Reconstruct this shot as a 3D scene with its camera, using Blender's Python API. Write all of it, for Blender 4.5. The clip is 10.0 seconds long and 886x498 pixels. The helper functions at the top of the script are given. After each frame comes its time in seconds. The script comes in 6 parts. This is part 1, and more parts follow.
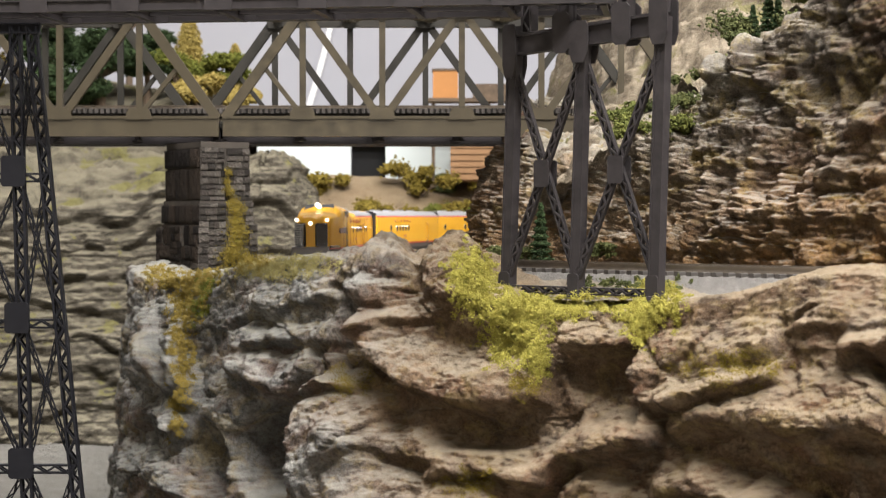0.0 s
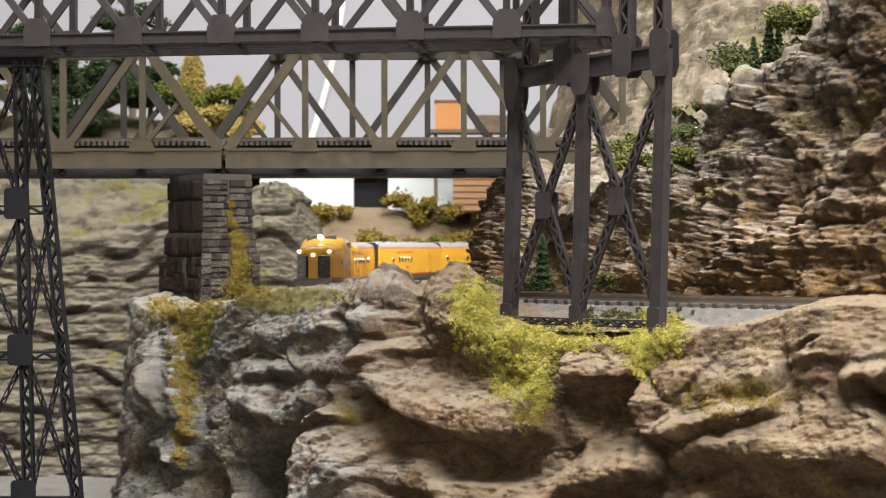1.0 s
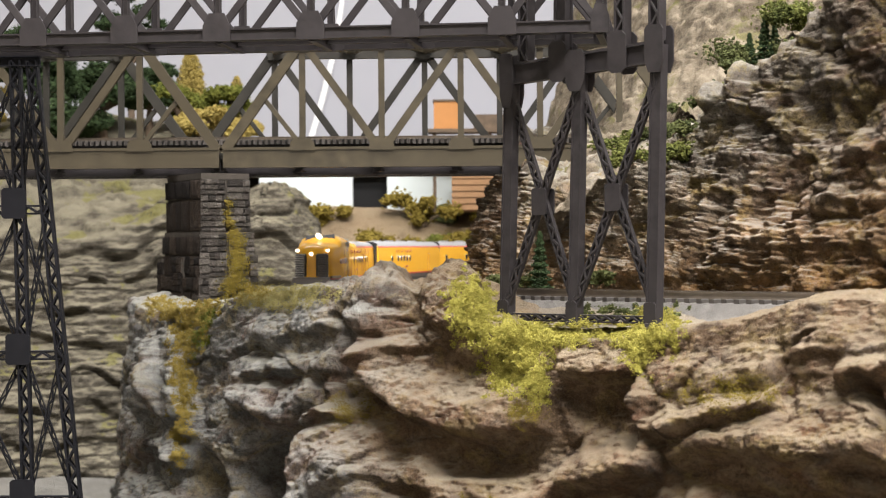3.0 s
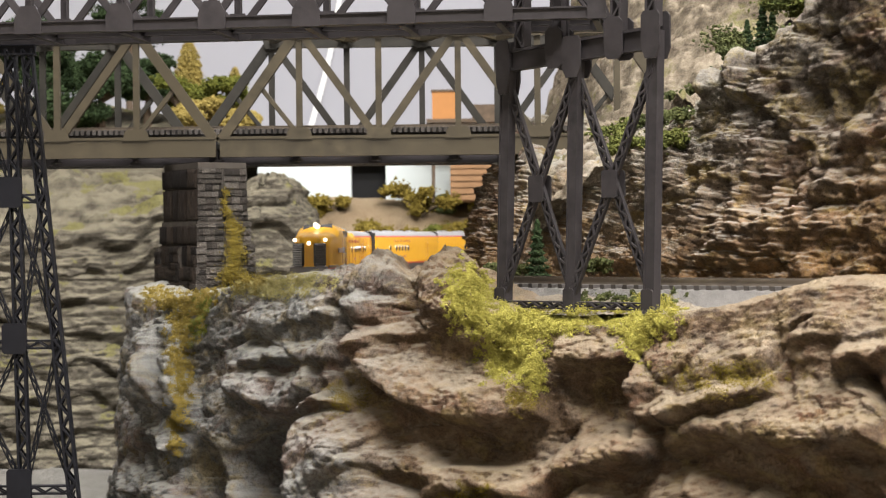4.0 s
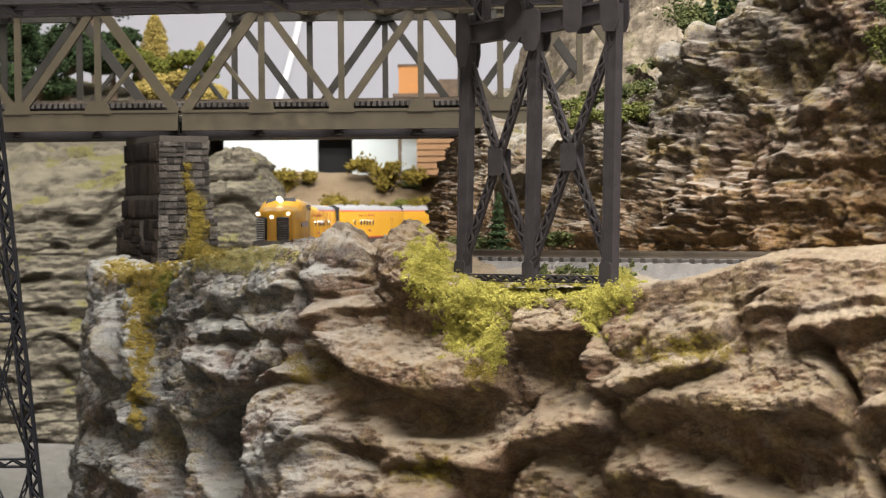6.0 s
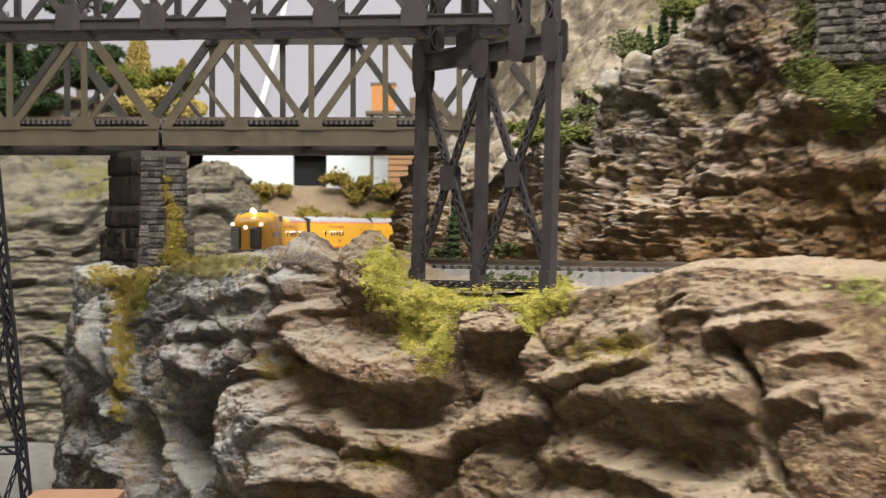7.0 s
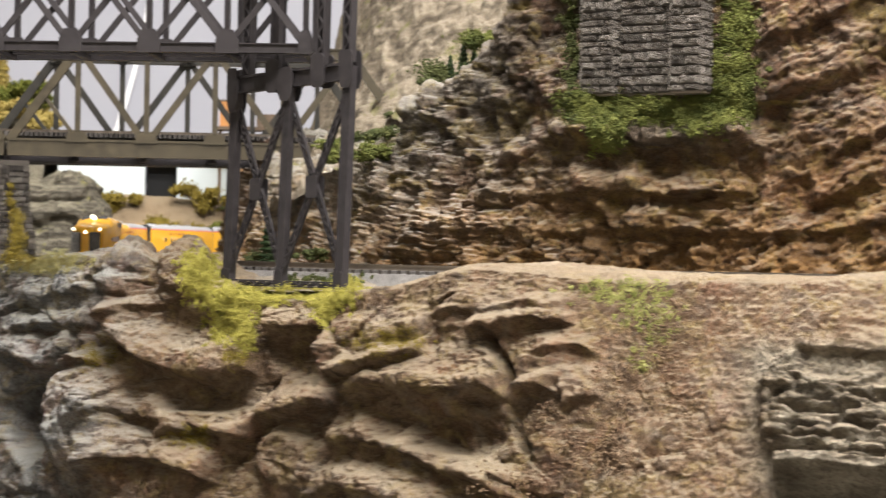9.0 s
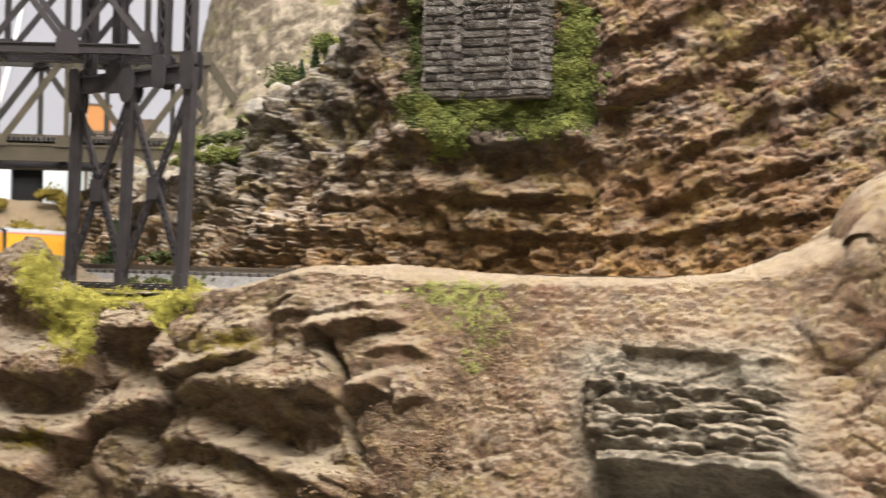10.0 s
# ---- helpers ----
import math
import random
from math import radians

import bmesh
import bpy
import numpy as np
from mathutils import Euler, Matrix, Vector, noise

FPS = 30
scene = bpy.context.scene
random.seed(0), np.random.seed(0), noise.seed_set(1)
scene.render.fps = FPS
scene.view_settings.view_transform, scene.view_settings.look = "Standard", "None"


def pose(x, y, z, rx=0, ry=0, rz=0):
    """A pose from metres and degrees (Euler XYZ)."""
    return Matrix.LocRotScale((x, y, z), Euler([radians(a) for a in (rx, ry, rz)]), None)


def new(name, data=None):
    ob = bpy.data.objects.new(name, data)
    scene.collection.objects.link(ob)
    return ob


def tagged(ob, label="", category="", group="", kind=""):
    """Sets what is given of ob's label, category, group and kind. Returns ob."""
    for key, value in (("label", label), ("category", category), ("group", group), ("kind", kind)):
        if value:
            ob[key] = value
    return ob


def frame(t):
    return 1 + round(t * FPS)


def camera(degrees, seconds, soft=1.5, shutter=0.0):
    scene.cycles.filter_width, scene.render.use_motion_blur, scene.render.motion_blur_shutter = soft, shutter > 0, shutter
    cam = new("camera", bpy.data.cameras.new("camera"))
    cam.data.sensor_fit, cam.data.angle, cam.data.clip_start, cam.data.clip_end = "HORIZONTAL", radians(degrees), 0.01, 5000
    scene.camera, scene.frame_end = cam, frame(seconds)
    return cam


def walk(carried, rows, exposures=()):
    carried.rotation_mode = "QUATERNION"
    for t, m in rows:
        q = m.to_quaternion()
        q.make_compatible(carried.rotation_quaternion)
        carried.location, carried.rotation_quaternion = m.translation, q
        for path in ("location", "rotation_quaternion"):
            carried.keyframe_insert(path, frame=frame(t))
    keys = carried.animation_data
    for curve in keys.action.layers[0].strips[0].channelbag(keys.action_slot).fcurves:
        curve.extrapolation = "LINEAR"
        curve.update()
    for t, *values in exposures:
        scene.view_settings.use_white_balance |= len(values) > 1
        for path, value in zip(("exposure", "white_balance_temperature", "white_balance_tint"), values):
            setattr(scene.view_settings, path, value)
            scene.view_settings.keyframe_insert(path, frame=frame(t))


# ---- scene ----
# a model railway: rock canyon, two truss bridges, trestle towers and a yellow streamliner
from mathutils.bvhtree import BVHTree

cam = camera(28.0, 10.0, soft=1.15, shutter=0.5)
cam.data.dof.use_dof, cam.data.dof.focus_distance, cam.data.dof.aperture_fstop = True, 0.86, 36.0
PATH = [
    (0.0, 0.0000, 0.0931, 0.0216, -0.001, -1.081, -0.000),
    (0.5, -0.0004, 0.0916, 0.0229, 0.131, -0.422, -0.235),
    (1.0, 0.0005, 0.0913, 0.0222, 0.097, -0.101, -0.089),
    (1.5, 0.0009, 0.0918, 0.0211, 0.050, -0.245, -0.396),
    (2.0, 0.0000, 0.0912, 0.0220, 0.061, -0.567, -0.467),
    (2.5, 0.0011, 0.0898, 0.0215, 0.128, -0.046, -0.361),
    (4.0, 0.0043, 0.0924, 0.0180, 0.164, -0.297, -0.591),
    (4.5, 0.0045, 0.0931, 0.0177, 0.124, -0.560, -0.575),
    (5.0, 0.0064, 0.0932, 0.0171, -0.009, -0.752, -0.487),
    (6.5, 0.0132, 0.0892, 0.0166, -1.123, -1.136, -0.382),
    (7.0, 0.0211, 0.0143, 0.0154, -1.345, -0.637, -0.020),
    (7.5, 0.0347, -0.0817, 0.0111, -1.535, -0.233, 0.170),
    (8.0, 0.0414, -0.0908, 0.0106, -2.317, -0.150, 0.493),
    (8.5, 0.0455, -0.0927, 0.0097, -3.331, -0.101, 0.694),
    (9.0, 0.0561, -0.0988, 0.0104, -5.298, -0.079, 0.921),
    (9.5, 0.0686, -0.1020, 0.0105, -6.779, 0.016, 0.777),
    (10.0, 0.0838, -0.1032, 0.0073, -8.697, 0.297, 1.166),
]
walk(cam, [(t, pose(x, y, z, 90, 0, yaw) @ pose(0, 0, 0, pitch, 0, 0) @ pose(0, 0, 0, 0, 0, roll)) for t, x, y, z, yaw, pitch, roll in PATH],
     [(0.0, 0.0), (8.0, 0.0), (9.0, 0.05), (10.0, 0.16)])

# ---- light: tubes on the ceiling of the layout room ----
world = bpy.data.worlds.new("room_air")
scene.world = world
world.use_nodes = True
world.node_tree.nodes["Background"].inputs[0].default_value = (1.0, 0.97, 0.94, 1)
world.node_tree.nodes["Background"].inputs[1].default_value = 0.06


def ceiling_lamp(x, y, z, sx, sy, watts, colour):
    data = bpy.data.lights.new("tube_light", "AREA")
    data.shape, data.size, data.size_y, data.energy, data.color = "RECTANGLE", sx, sy, watts, colour
    ob = new("tube_light", data)
    ob.matrix_basis = pose(x, y, z)
    return ob


ceiling_lamp(0.5, 0.02, 1.36, 1.6, 0.3, 116, (1.0, 0.975, 0.975))
ceiling_lamp(0.25, 0.72, 1.36, 1.6, 0.25, 58, (1.0, 0.975, 0.975))
ceiling_lamp(-0.1, 1.5, 1.36, 1.6, 0.25, 16, (1.0, 0.98, 1.0))
scene.view_settings.exposure = 0.0

# ---- geometry helpers ----
ORIGIN = {}


class Geo:
    """A growing mesh: vertices, faces and a material slot for each face."""

    def __init__(self):
        self.v, self.f, self.m = [], [], []

    def add(self, verts, faces, slot=0):
        n = len(self.v)
        self.v.extend(tuple(p) for p in verts)
        self.f.extend(tuple(i + n for i in f) for f in faces)
        self.m.extend([slot] * len(faces))

    def box(self, c, size, turn=None, slot=0):
        c, (a, b, h) = Vector(c), (s / 2 for s in size)
        corners = [Vector((x * a, y * b, z * h)) for z in (-1, 1) for y in (-1, 1) for x in (-1, 1)]
        if turn is not None:
            corners = [turn @ p for p in corners]
        self.add([c + p for p in corners], [(0, 2, 3, 1), (4, 5, 7, 6), (0, 1, 5, 4), (2, 6, 7, 3), (0, 4, 6, 2), (1, 3, 7, 5)], slot)

    def sweep(self, p, q, ring, up=(0, 0, 1), slot=0):
        """A straight bar from p to q with the cross-section ring of (side, up) offsets."""
        p, q = Vector(p), Vector(q)
        along = (q - p).normalized()
        side = along.cross(Vector(up))
        if side.length < 1e-4:
            side = along.cross(Vector((1, 0, 0)))
        side.normalize()
        top = side.cross(along)
        n = len(ring)
        verts = [e + side * a + top * b for e in (p, q) for a, b in ring]
        faces = [(i, (i + 1) % n, n + (i + 1) % n, n + i) for i in range(n)]
        self.add(verts, faces + [tuple(range(n - 1, -1, -1)), tuple(range(n, 2 * n))], slot)

    def bar(self, p, q, w, h, up=(0, 0, 1), slot=0):
        a, b, c = w / 2, h / 2, min(w, h) * 0.12
        self.sweep(p, q, [(-a + c, -b), (a - c, -b), (a, -b + c), (a, b - c), (a - c, b), (-a + c, b), (-a, b - c), (-a, -b + c)], up, slot)

    def girder(self, p, q, w, h, up=(0, 0, 1), web=0.3, slot=0):
        """An I section: w across the flanges, h deep."""
        a, b, t, k = w / 2, h / 2, h * 0.13, w * web / 2
        self.sweep(p, q, [(-a, -b), (a, -b), (a, -b + t), (k, -b + t), (k, b - t), (a, b - t), (a, b), (-a, b), (-a, b - t), (-k, b - t), (-k, -b + t), (-a, -b + t)], up, slot)

    def channel(self, p, q, w, h, up=(0, 0, 1), slot=0):
        """A box column with set-back faces between four corner angles."""
        a, b, k = w / 2, h / 2, min(w, h) * 0.17
        s = k * 0.45
        ring = []
        for sx, sy in ((-1, -1), (1, -1), (1, 1), (-1, 1)):
            pts = [(sx * (a - k), sy * (b - s)), (sx * (a - k), sy * b), (sx * a, sy * b), (sx * a, sy * (b - k)), (sx * (a - s), sy * (b - k))]
            ring += pts if sx * sy > 0 else pts[::-1]
        self.sweep(p, q, ring, up, slot)

    def tube(self, pts, r, n=8, slot=0):
        pts = [Vector(p) for p in pts]
        rs = r if isinstance(r, (list, tuple)) else [r] * len(pts)
        verts, faces = [], []
        for i, p in enumerate(pts):
            d = (pts[min(i + 1, len(pts) - 1)] - pts[max(i - 1, 0)]).normalized()
            s = d.cross(Vector((0.31, 0.2, 0.93)))
            if s.length < 1e-3:
                s = d.cross(Vector((1, 0, 0)))
            s.normalize()
            u = s.cross(d)
            verts += [p + rs[i] * (s * math.cos(k * math.tau / n) + u * math.sin(k * math.tau / n)) for k in range(n)]
        for i in range(len(pts) - 1):
            faces += [(i * n + k, i * n + (k + 1) % n, (i + 1) * n + (k + 1) % n, (i + 1) * n + k) for k in range(n)]
        faces += [tuple(range(n - 1, -1, -1)), tuple(range((len(pts) - 1) * n, len(pts) * n))]
        self.add(verts, faces, slot)

    def disc(self, c, axis, r, depth, n=16, slot=0, r2=None):
        c, axis = Vector(c), Vector(axis).normalized()
        self.tube([c - axis * depth / 2, c + axis * depth / 2], [r, r2 if r2 else r], n, slot)

    def plate(self, outline, origin, xa, ya, thick, slot=0):
        """A flat plate: 2D outline in the plane of xa and ya, thickness along their cross product."""
        o, xa, ya = Vector(origin), Vector(xa).normalized(), Vector(ya).normalized()
        na = xa.cross(ya).normalized()
        n = len(outline)
        verts = [o + xa * a + ya * b + na * t for t in (-thick / 2, thick / 2) for a, b in outline]
        self.add(verts, [tuple(range(n - 1, -1, -1)), tuple(range(n, 2 * n))] + [(i, (i + 1) % n, n + (i + 1) % n, n + i) for i in range(n)], slot)

    def mesh(self, name, shift=(0, 0, 0), smooth=False):
        me = bpy.data.meshes.new(name)
        me.from_pydata([(x - shift[0], y - shift[1], z - shift[2]) for x, y, z in self.v], [], self.f)
        me.polygons.foreach_set("material_index", self.m)
        if smooth:
            me.polygons.foreach_set("use_smooth", [True] * len(self.f))
        me.update()
        return me


def thing(name, at, label, category, group="", kind=""):
    ob = tagged(new(name), label, category, group, kind)
    ob.empty_display_size = 0.01
    ob.matrix_basis = pose(*at)
    ORIGIN[ob] = Vector(at)
    return ob


def part(name, geo, mats, parent, label="", smooth=False):
    me = geo.mesh(name, ORIGIN[parent], smooth)
    for m in mats if isinstance(mats, (list, tuple)) else [mats]:
        me.materials.append(m)
    ob = tagged(new(name, me), label)
    ob.parent = parent
    ORIGIN[ob] = ORIGIN[parent]
    return ob


def solid(name, geo, mats, label, category, group="", kind="", smooth=False, at=None):
    at = at if at else tuple(np.array(geo.v).mean(axis=0)) if kind != "structure" else (0, 0, 0)
    me = geo.mesh(name, at, smooth)
    for m in mats if isinstance(mats, (list, tuple)) else [mats]:
        me.materials.append(m)
    ob = tagged(new(name, me), label, category, group, kind)
    ob.matrix_basis = pose(*at)
    ORIGIN[ob] = Vector(at)
    return ob


def piece(name, me, parent, m):
    """One brick, stone or tie: an object of its own on shared mesh data, placed by the world matrix m."""
    ob = new(name, me)
    ob.parent = parent
    ob.matrix_basis = Matrix.Translation(-ORIGIN[parent]) @ m
    return ob


def catmull(points, n):
    """n points evenly along a smooth curve through the control points (rows of any width)."""
    p = np.array(points, float)
    p = np.vstack([2 * p[0] - p[1], p, 2 * p[-1] - p[-2]])
    out = []
    for i in range(1, len(p) - 2):
        t = np.linspace(0, 1, 40, endpoint=False)[:, None]
        a, b, c, d = p[i - 1], p[i], p[i + 1], p[i + 2]
        out.append(0.5 * (2 * b + (c - a) * t + (2 * a - 5 * b + 4 * c - d) * t**2 + (3 * b - a - 3 * c + d) * t**3))
    out = np.vstack(out + [p[-2:-1]])
    s = np.r_[0, np.cumsum(np.hypot(*np.diff(out[:, :2], axis=0).T))]
    at = np.linspace(0, s[-1], n)
    return np.stack([np.interp(at, s, out[:, k]) for k in range(out.shape[1])], 1), at


# ---- noise on arrays ----
def lattice(ix, iy, iz, seed):
    h = (ix.astype(np.int64) * 374761393 + iy.astype(np.int64) * 668265263 + iz.astype(np.int64) * 2147483647 + seed * 974711) & 0xFFFFFFFF
    h = ((h ^ (h >> 13)) * 1274126177) & 0xFFFFFFFF
    h = ((h ^ (h >> 16)) * 2246822519) & 0xFFFFFFFF
    return ((h ^ (h >> 15)) & 0xFFFFFF) / float(0xFFFFFF) * 2 - 1


def smooth_noise(p, seed=0):
    i = np.floor(p)
    f = p - i
    f = f * f * f * (f * (f * 6 - 15) + 10)
    i = i.astype(np.int64)
    out = 0
    for dx in (0, 1):
        for dy in (0, 1):
            for dz in (0, 1):
                w = (f[..., 0] if dx else 1 - f[..., 0]) * (f[..., 1] if dy else 1 - f[..., 1]) * (f[..., 2] if dz else 1 - f[..., 2])
                out = out + w * lattice(i[..., 0] + dx, i[..., 1] + dy, i[..., 2] + dz, seed)
    return out


def fbm(p, octaves=4, seed=0, gain=0.5, ridged=False):
    total, amp, norm = 0, 1.0, 0
    for k in range(octaves):
        n = smooth_noise(p * 2.03**k + 17.3 * k, seed + k)
        total = total + amp * ((1 - 2 * np.abs(n)) if ridged else n)
        norm += amp
        amp *= gain
    return total / norm


def cells(p, seed=0):
    """Distance to the nearest and second nearest of scattered points, and the nearest one's random value."""
    i = np.floor(p).astype(np.int64)
    d1, d2, rnd = np.full(p.shape[:-1], 9.0), np.full(p.shape[:-1], 9.0), np.zeros(p.shape[:-1])
    for dx in (-1, 0, 1):
        for dy in (-1, 0, 1):
            for dz in (-1, 0, 1):
                c = i + np.array((dx, dy, dz))
                q = np.stack([c[..., k] + 0.5 + 0.42 * lattice(c[..., 0], c[..., 1], c[..., 2], seed + 31 * k) for k in range(3)], -1)
                d = np.sqrt(((p - q) ** 2).sum(-1))
                r = lattice(c[..., 0], c[..., 1], c[..., 2], seed + 999)
                near = d < d1
                d2 = np.where(near, d1, np.minimum(d2, d))
                rnd = np.where(near, r, rnd)
                d1 = np.where(near, d, d1)
    return d1, d2, rnd


def step(a, b, x):
    t = np.clip((x - a) / (b - a), 0, 1)
    return t * t * (3 - 2 * t)

# ---- materials ----
class Nodes:
    def __init__(self, name):
        self.mat = bpy.data.materials.new(name)
        self.mat.use_nodes = True
        self.t = self.mat.node_tree
        self.out = self.t.nodes["Material Output"]
        self.b = self.t.nodes["Principled BSDF"]
        self.pos = self.node("ShaderNodeTexCoord").outputs["Object"]

    def node(self, kind, **inputs):
        n = self.t.nodes.new(kind)
        for k, v in inputs.items():
            self.feed(n.inputs[k.replace("_", " ")], v)
        return n

    def feed(self, socket, v):
        if isinstance(v, bpy.types.NodeSocket):
            self.t.links.new(v, socket)
        elif isinstance(v, tuple) and len(v) == 3 and socket.type == "RGBA":
            socket.default_value = (*v, 1)
        else:
            socket.default_value = v

    def noise(self, scale, detail=4.0, rough=0.55, stretch=None, warp=0.0):
        p = self.pos
        if stretch:
            p = self.node("ShaderNodeVectorMath", Vector=p).outputs[0]
            n = p.node
            n.operation = "MULTIPLY"
            n.inputs[1].default_value = stretch
        return self.node("ShaderNodeTexNoise", Vector=p, Scale=scale, Detail=detail, Roughness=rough, Distortion=warp).outputs["Fac"]

    def ramp(self, fac, *stops):
        n = self.node("ShaderNodeValToRGB", Fac=fac)
        e = n.color_ramp.elements
        while len(e) < len(stops):
            e.new(0.5)
        for k, (at, c) in zip(e, stops):
            k.position, k.color = at, (*c, 1) if isinstance(c, tuple) else (c, c, c, 1)
        return n.outputs["Color"]

    def mix(self, fac, a, b, blend="MIX"):
        n = self.t.nodes.new("ShaderNodeMix")
        n.data_type, n.blend_type = "RGBA", blend
        for s, v in ((n.inputs["Factor"], fac), (n.inputs["A"], None), (n.inputs["B"], None)):
            if v is not None:
                self.feed(s, v)
        self.feed(n.inputs[6], a)
        self.feed(n.inputs[7], b)
        return n.outputs[2]

    def math(self, op, a, b=0.5):
        n = self.t.nodes.new("ShaderNodeMath")
        n.operation = op
        self.feed(n.inputs[0], a)
        self.feed(n.inputs[1], b)
        return n.outputs[0]

    def bump(self, height, depth, strength=1.0, after=None):
        n = self.node("ShaderNodeBump", Height=height, Distance=depth, Strength=strength)
        if after is not None:
            self.t.links.new(after, n.inputs["Normal"])
        return n.outputs["Normal"]

    def done(self, colour, rough=0.8, normal=None, metal=0.0, spec=0.5):
        for k, v in (("Base Color", colour), ("Roughness", rough), ("Metallic", metal), ("Specular IOR Level", spec)):
            self.feed(self.b.inputs[k], v)
        if normal is not None:
            self.t.links.new(normal, self.b.inputs["Normal"])
        return self.mat


def plain(name, colour, rough=0.6, metal=0.0, vary=0.25, scale=180.0, spec=0.5, bump=0.0):
    n = Nodes(name)
    a = n.noise(scale, 5.0, 0.6)
    b = n.noise(scale * 0.11, 3.0, 0.5)
    lo = tuple(c * (1 - vary) for c in colour)
    hi = tuple(min(1, c * (1 + vary)) for c in colour)
    c = n.mix(n.ramp(b, (0.3, 0.0), (0.7, 1.0)), n.ramp(a, (0.3, lo), (0.7, hi)), colour)
    nor = n.bump(a, bump) if bump else None
    return n.done(c, rough, nor, metal, spec)


def rock(name, dark, mid, light, dust_light, turf=None, strata=(1, 1, 3.2), fine=420.0, across=(), foot=None, tints=(), turf_at=0.62, dust_light_at=0.66, relief=1.0, zone=None, dust_light_amount=0.75, speck=0.3, cool=None):
    """Painted plaster rock: stained in the mid tones, turf on the flats; up-facing rock paled by drybrushing and by top
    light put into the colour.
    """
    n = Nodes(name)
    big = n.noise(22.0, 4.0, 0.6, warp=0.6)
    lay = n.noise(60.0, 5.0, 0.62, strata, 0.5)
    fin = n.noise(fine, 6.0, 0.7)
    grit = n.noise(fine * 3.3, 3.0, 0.7)
    axes = n.node("ShaderNodeSeparateXYZ", Vector=n.pos).outputs

    def span(axis, lo, hi, wander):
        m = n.node("ShaderNodeMapRange", Value=n.math("ADD", axes[axis], n.math("MULTIPLY", n.math("SUBTRACT", big, 0.5), wander)))
        m.inputs["From Min"].default_value, m.inputs["From Max"].default_value = lo, hi
        return m.outputs[0]

    c = n.ramp(lay, (0.3, dark), (0.5, mid), (0.72, light))
    for (x0, x1), alt, beyond in across:
        other = n.ramp(lay, (0.3, alt[0]), (0.5, alt[1]), (0.72, alt[2]))
        fac = span(0, x0, x1, 0.12)
        c = n.mix(fac, c, other) if beyond else n.mix(fac, other, c)
    for k, (tint, size, amount) in enumerate(tints):
        patch = n.noise(size, 5.0, 0.68, (1.0 + 0.21 * k, 1.0 - 0.1 * k, 1.3 + 0.2 * k), 0.8 + 0.3 * k)
        c = n.mix(n.ramp(patch, (0.5, 0.0), (0.66, amount)), c, tint)
    if foot:
        z0, z1, stain = foot
        c = n.mix(n.math("MULTIPLY", span(2, z1, z0, 0.09), n.ramp(lay, (0.35, 0.2), (0.6, 0.85))), c, stain)
    if zone:
        (x0, x1), (z0, z1), (x2, x3), alt = zone
        c = n.mix(n.math("MULTIPLY", n.math("MULTIPLY", span(0, x0, x1, 0.03), span(0, x2, x3, 0.03)), span(2, z0, z1, 0.02)), c, n.ramp(lay, (0.3, alt[0]), (0.5, alt[1]), (0.72, alt[2])))
    c = n.mix(n.ramp(fin, (0.46, 0.0), (0.66, 0.6)), c, dark)
    c = n.mix(n.ramp(grit, (0.32, 0.55), (0.46, 0.0)), c, dark)
    c = n.mix(n.ramp(grit, (0.54, 0.0), (0.68, speck)), c, light)
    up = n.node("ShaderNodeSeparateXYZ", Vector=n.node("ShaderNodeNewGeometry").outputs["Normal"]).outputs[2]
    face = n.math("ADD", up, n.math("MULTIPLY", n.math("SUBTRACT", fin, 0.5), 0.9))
    powder_light = n.mix(n.ramp(big, (0.35, 0.0), (0.65, 1.0)), dust_light, tuple(0.5 * (a + b) for a, b in zip(dust_light, mid)))
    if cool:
        powder_light = n.mix(span(0, *cool[0], 0.12), cool[1], powder_light)
    # up-facing rock is paler: drybrushed dusting plus overhead light put into the colour
    c = n.mix(n.ramp(face, (dust_light_at - 0.2, 0.0), (min(1.0, dust_light_at + 0.22), dust_light_amount)), c, powder_light)
    if turf:
        where = n.math("ADD", n.math("MULTIPLY", n.ramp(big, (0.48, 0.0), (0.62, 1.0)), 0.75), n.math("MULTIPLY", face, 0.5))
        c = n.mix(n.ramp(where, (turf_at, 0.0), (turf_at + 0.3, 0.7)), c, n.ramp(fin, (0.35, tuple(v * 0.6 for v in turf)), (0.65, turf)))
    nor = n.bump(lay, 0.003 * relief, 0.7)
    nor = n.bump(fin, 0.0034 * relief, 1.0, nor)
    nor = n.bump(grit, 0.0018 * relief, 1.0, nor)
    return n.done(c, 0.92, nor, spec=0.2)


def foam(name, lo, hi, scale=260.0):
    """Ground foam: clumps of lighter and darker crumbs."""
    n = Nodes(name)
    rnd = n.node("ShaderNodeNewGeometry").outputs["Random Per Island"]
    a = n.noise(scale * 0.5, 4.0, 0.65, warp=0.5)
    k = n.math("ADD", n.math("MULTIPLY", rnd, 0.22), n.math("MULTIPLY", n.ramp(a, (0.3, 0.0), (0.7, 1.0)), 0.78))
    return n.done(n.mix(k, lo, hi), 0.95, n.bump(n.noise(1500.0, 3.0), 0.0006), spec=0.1)


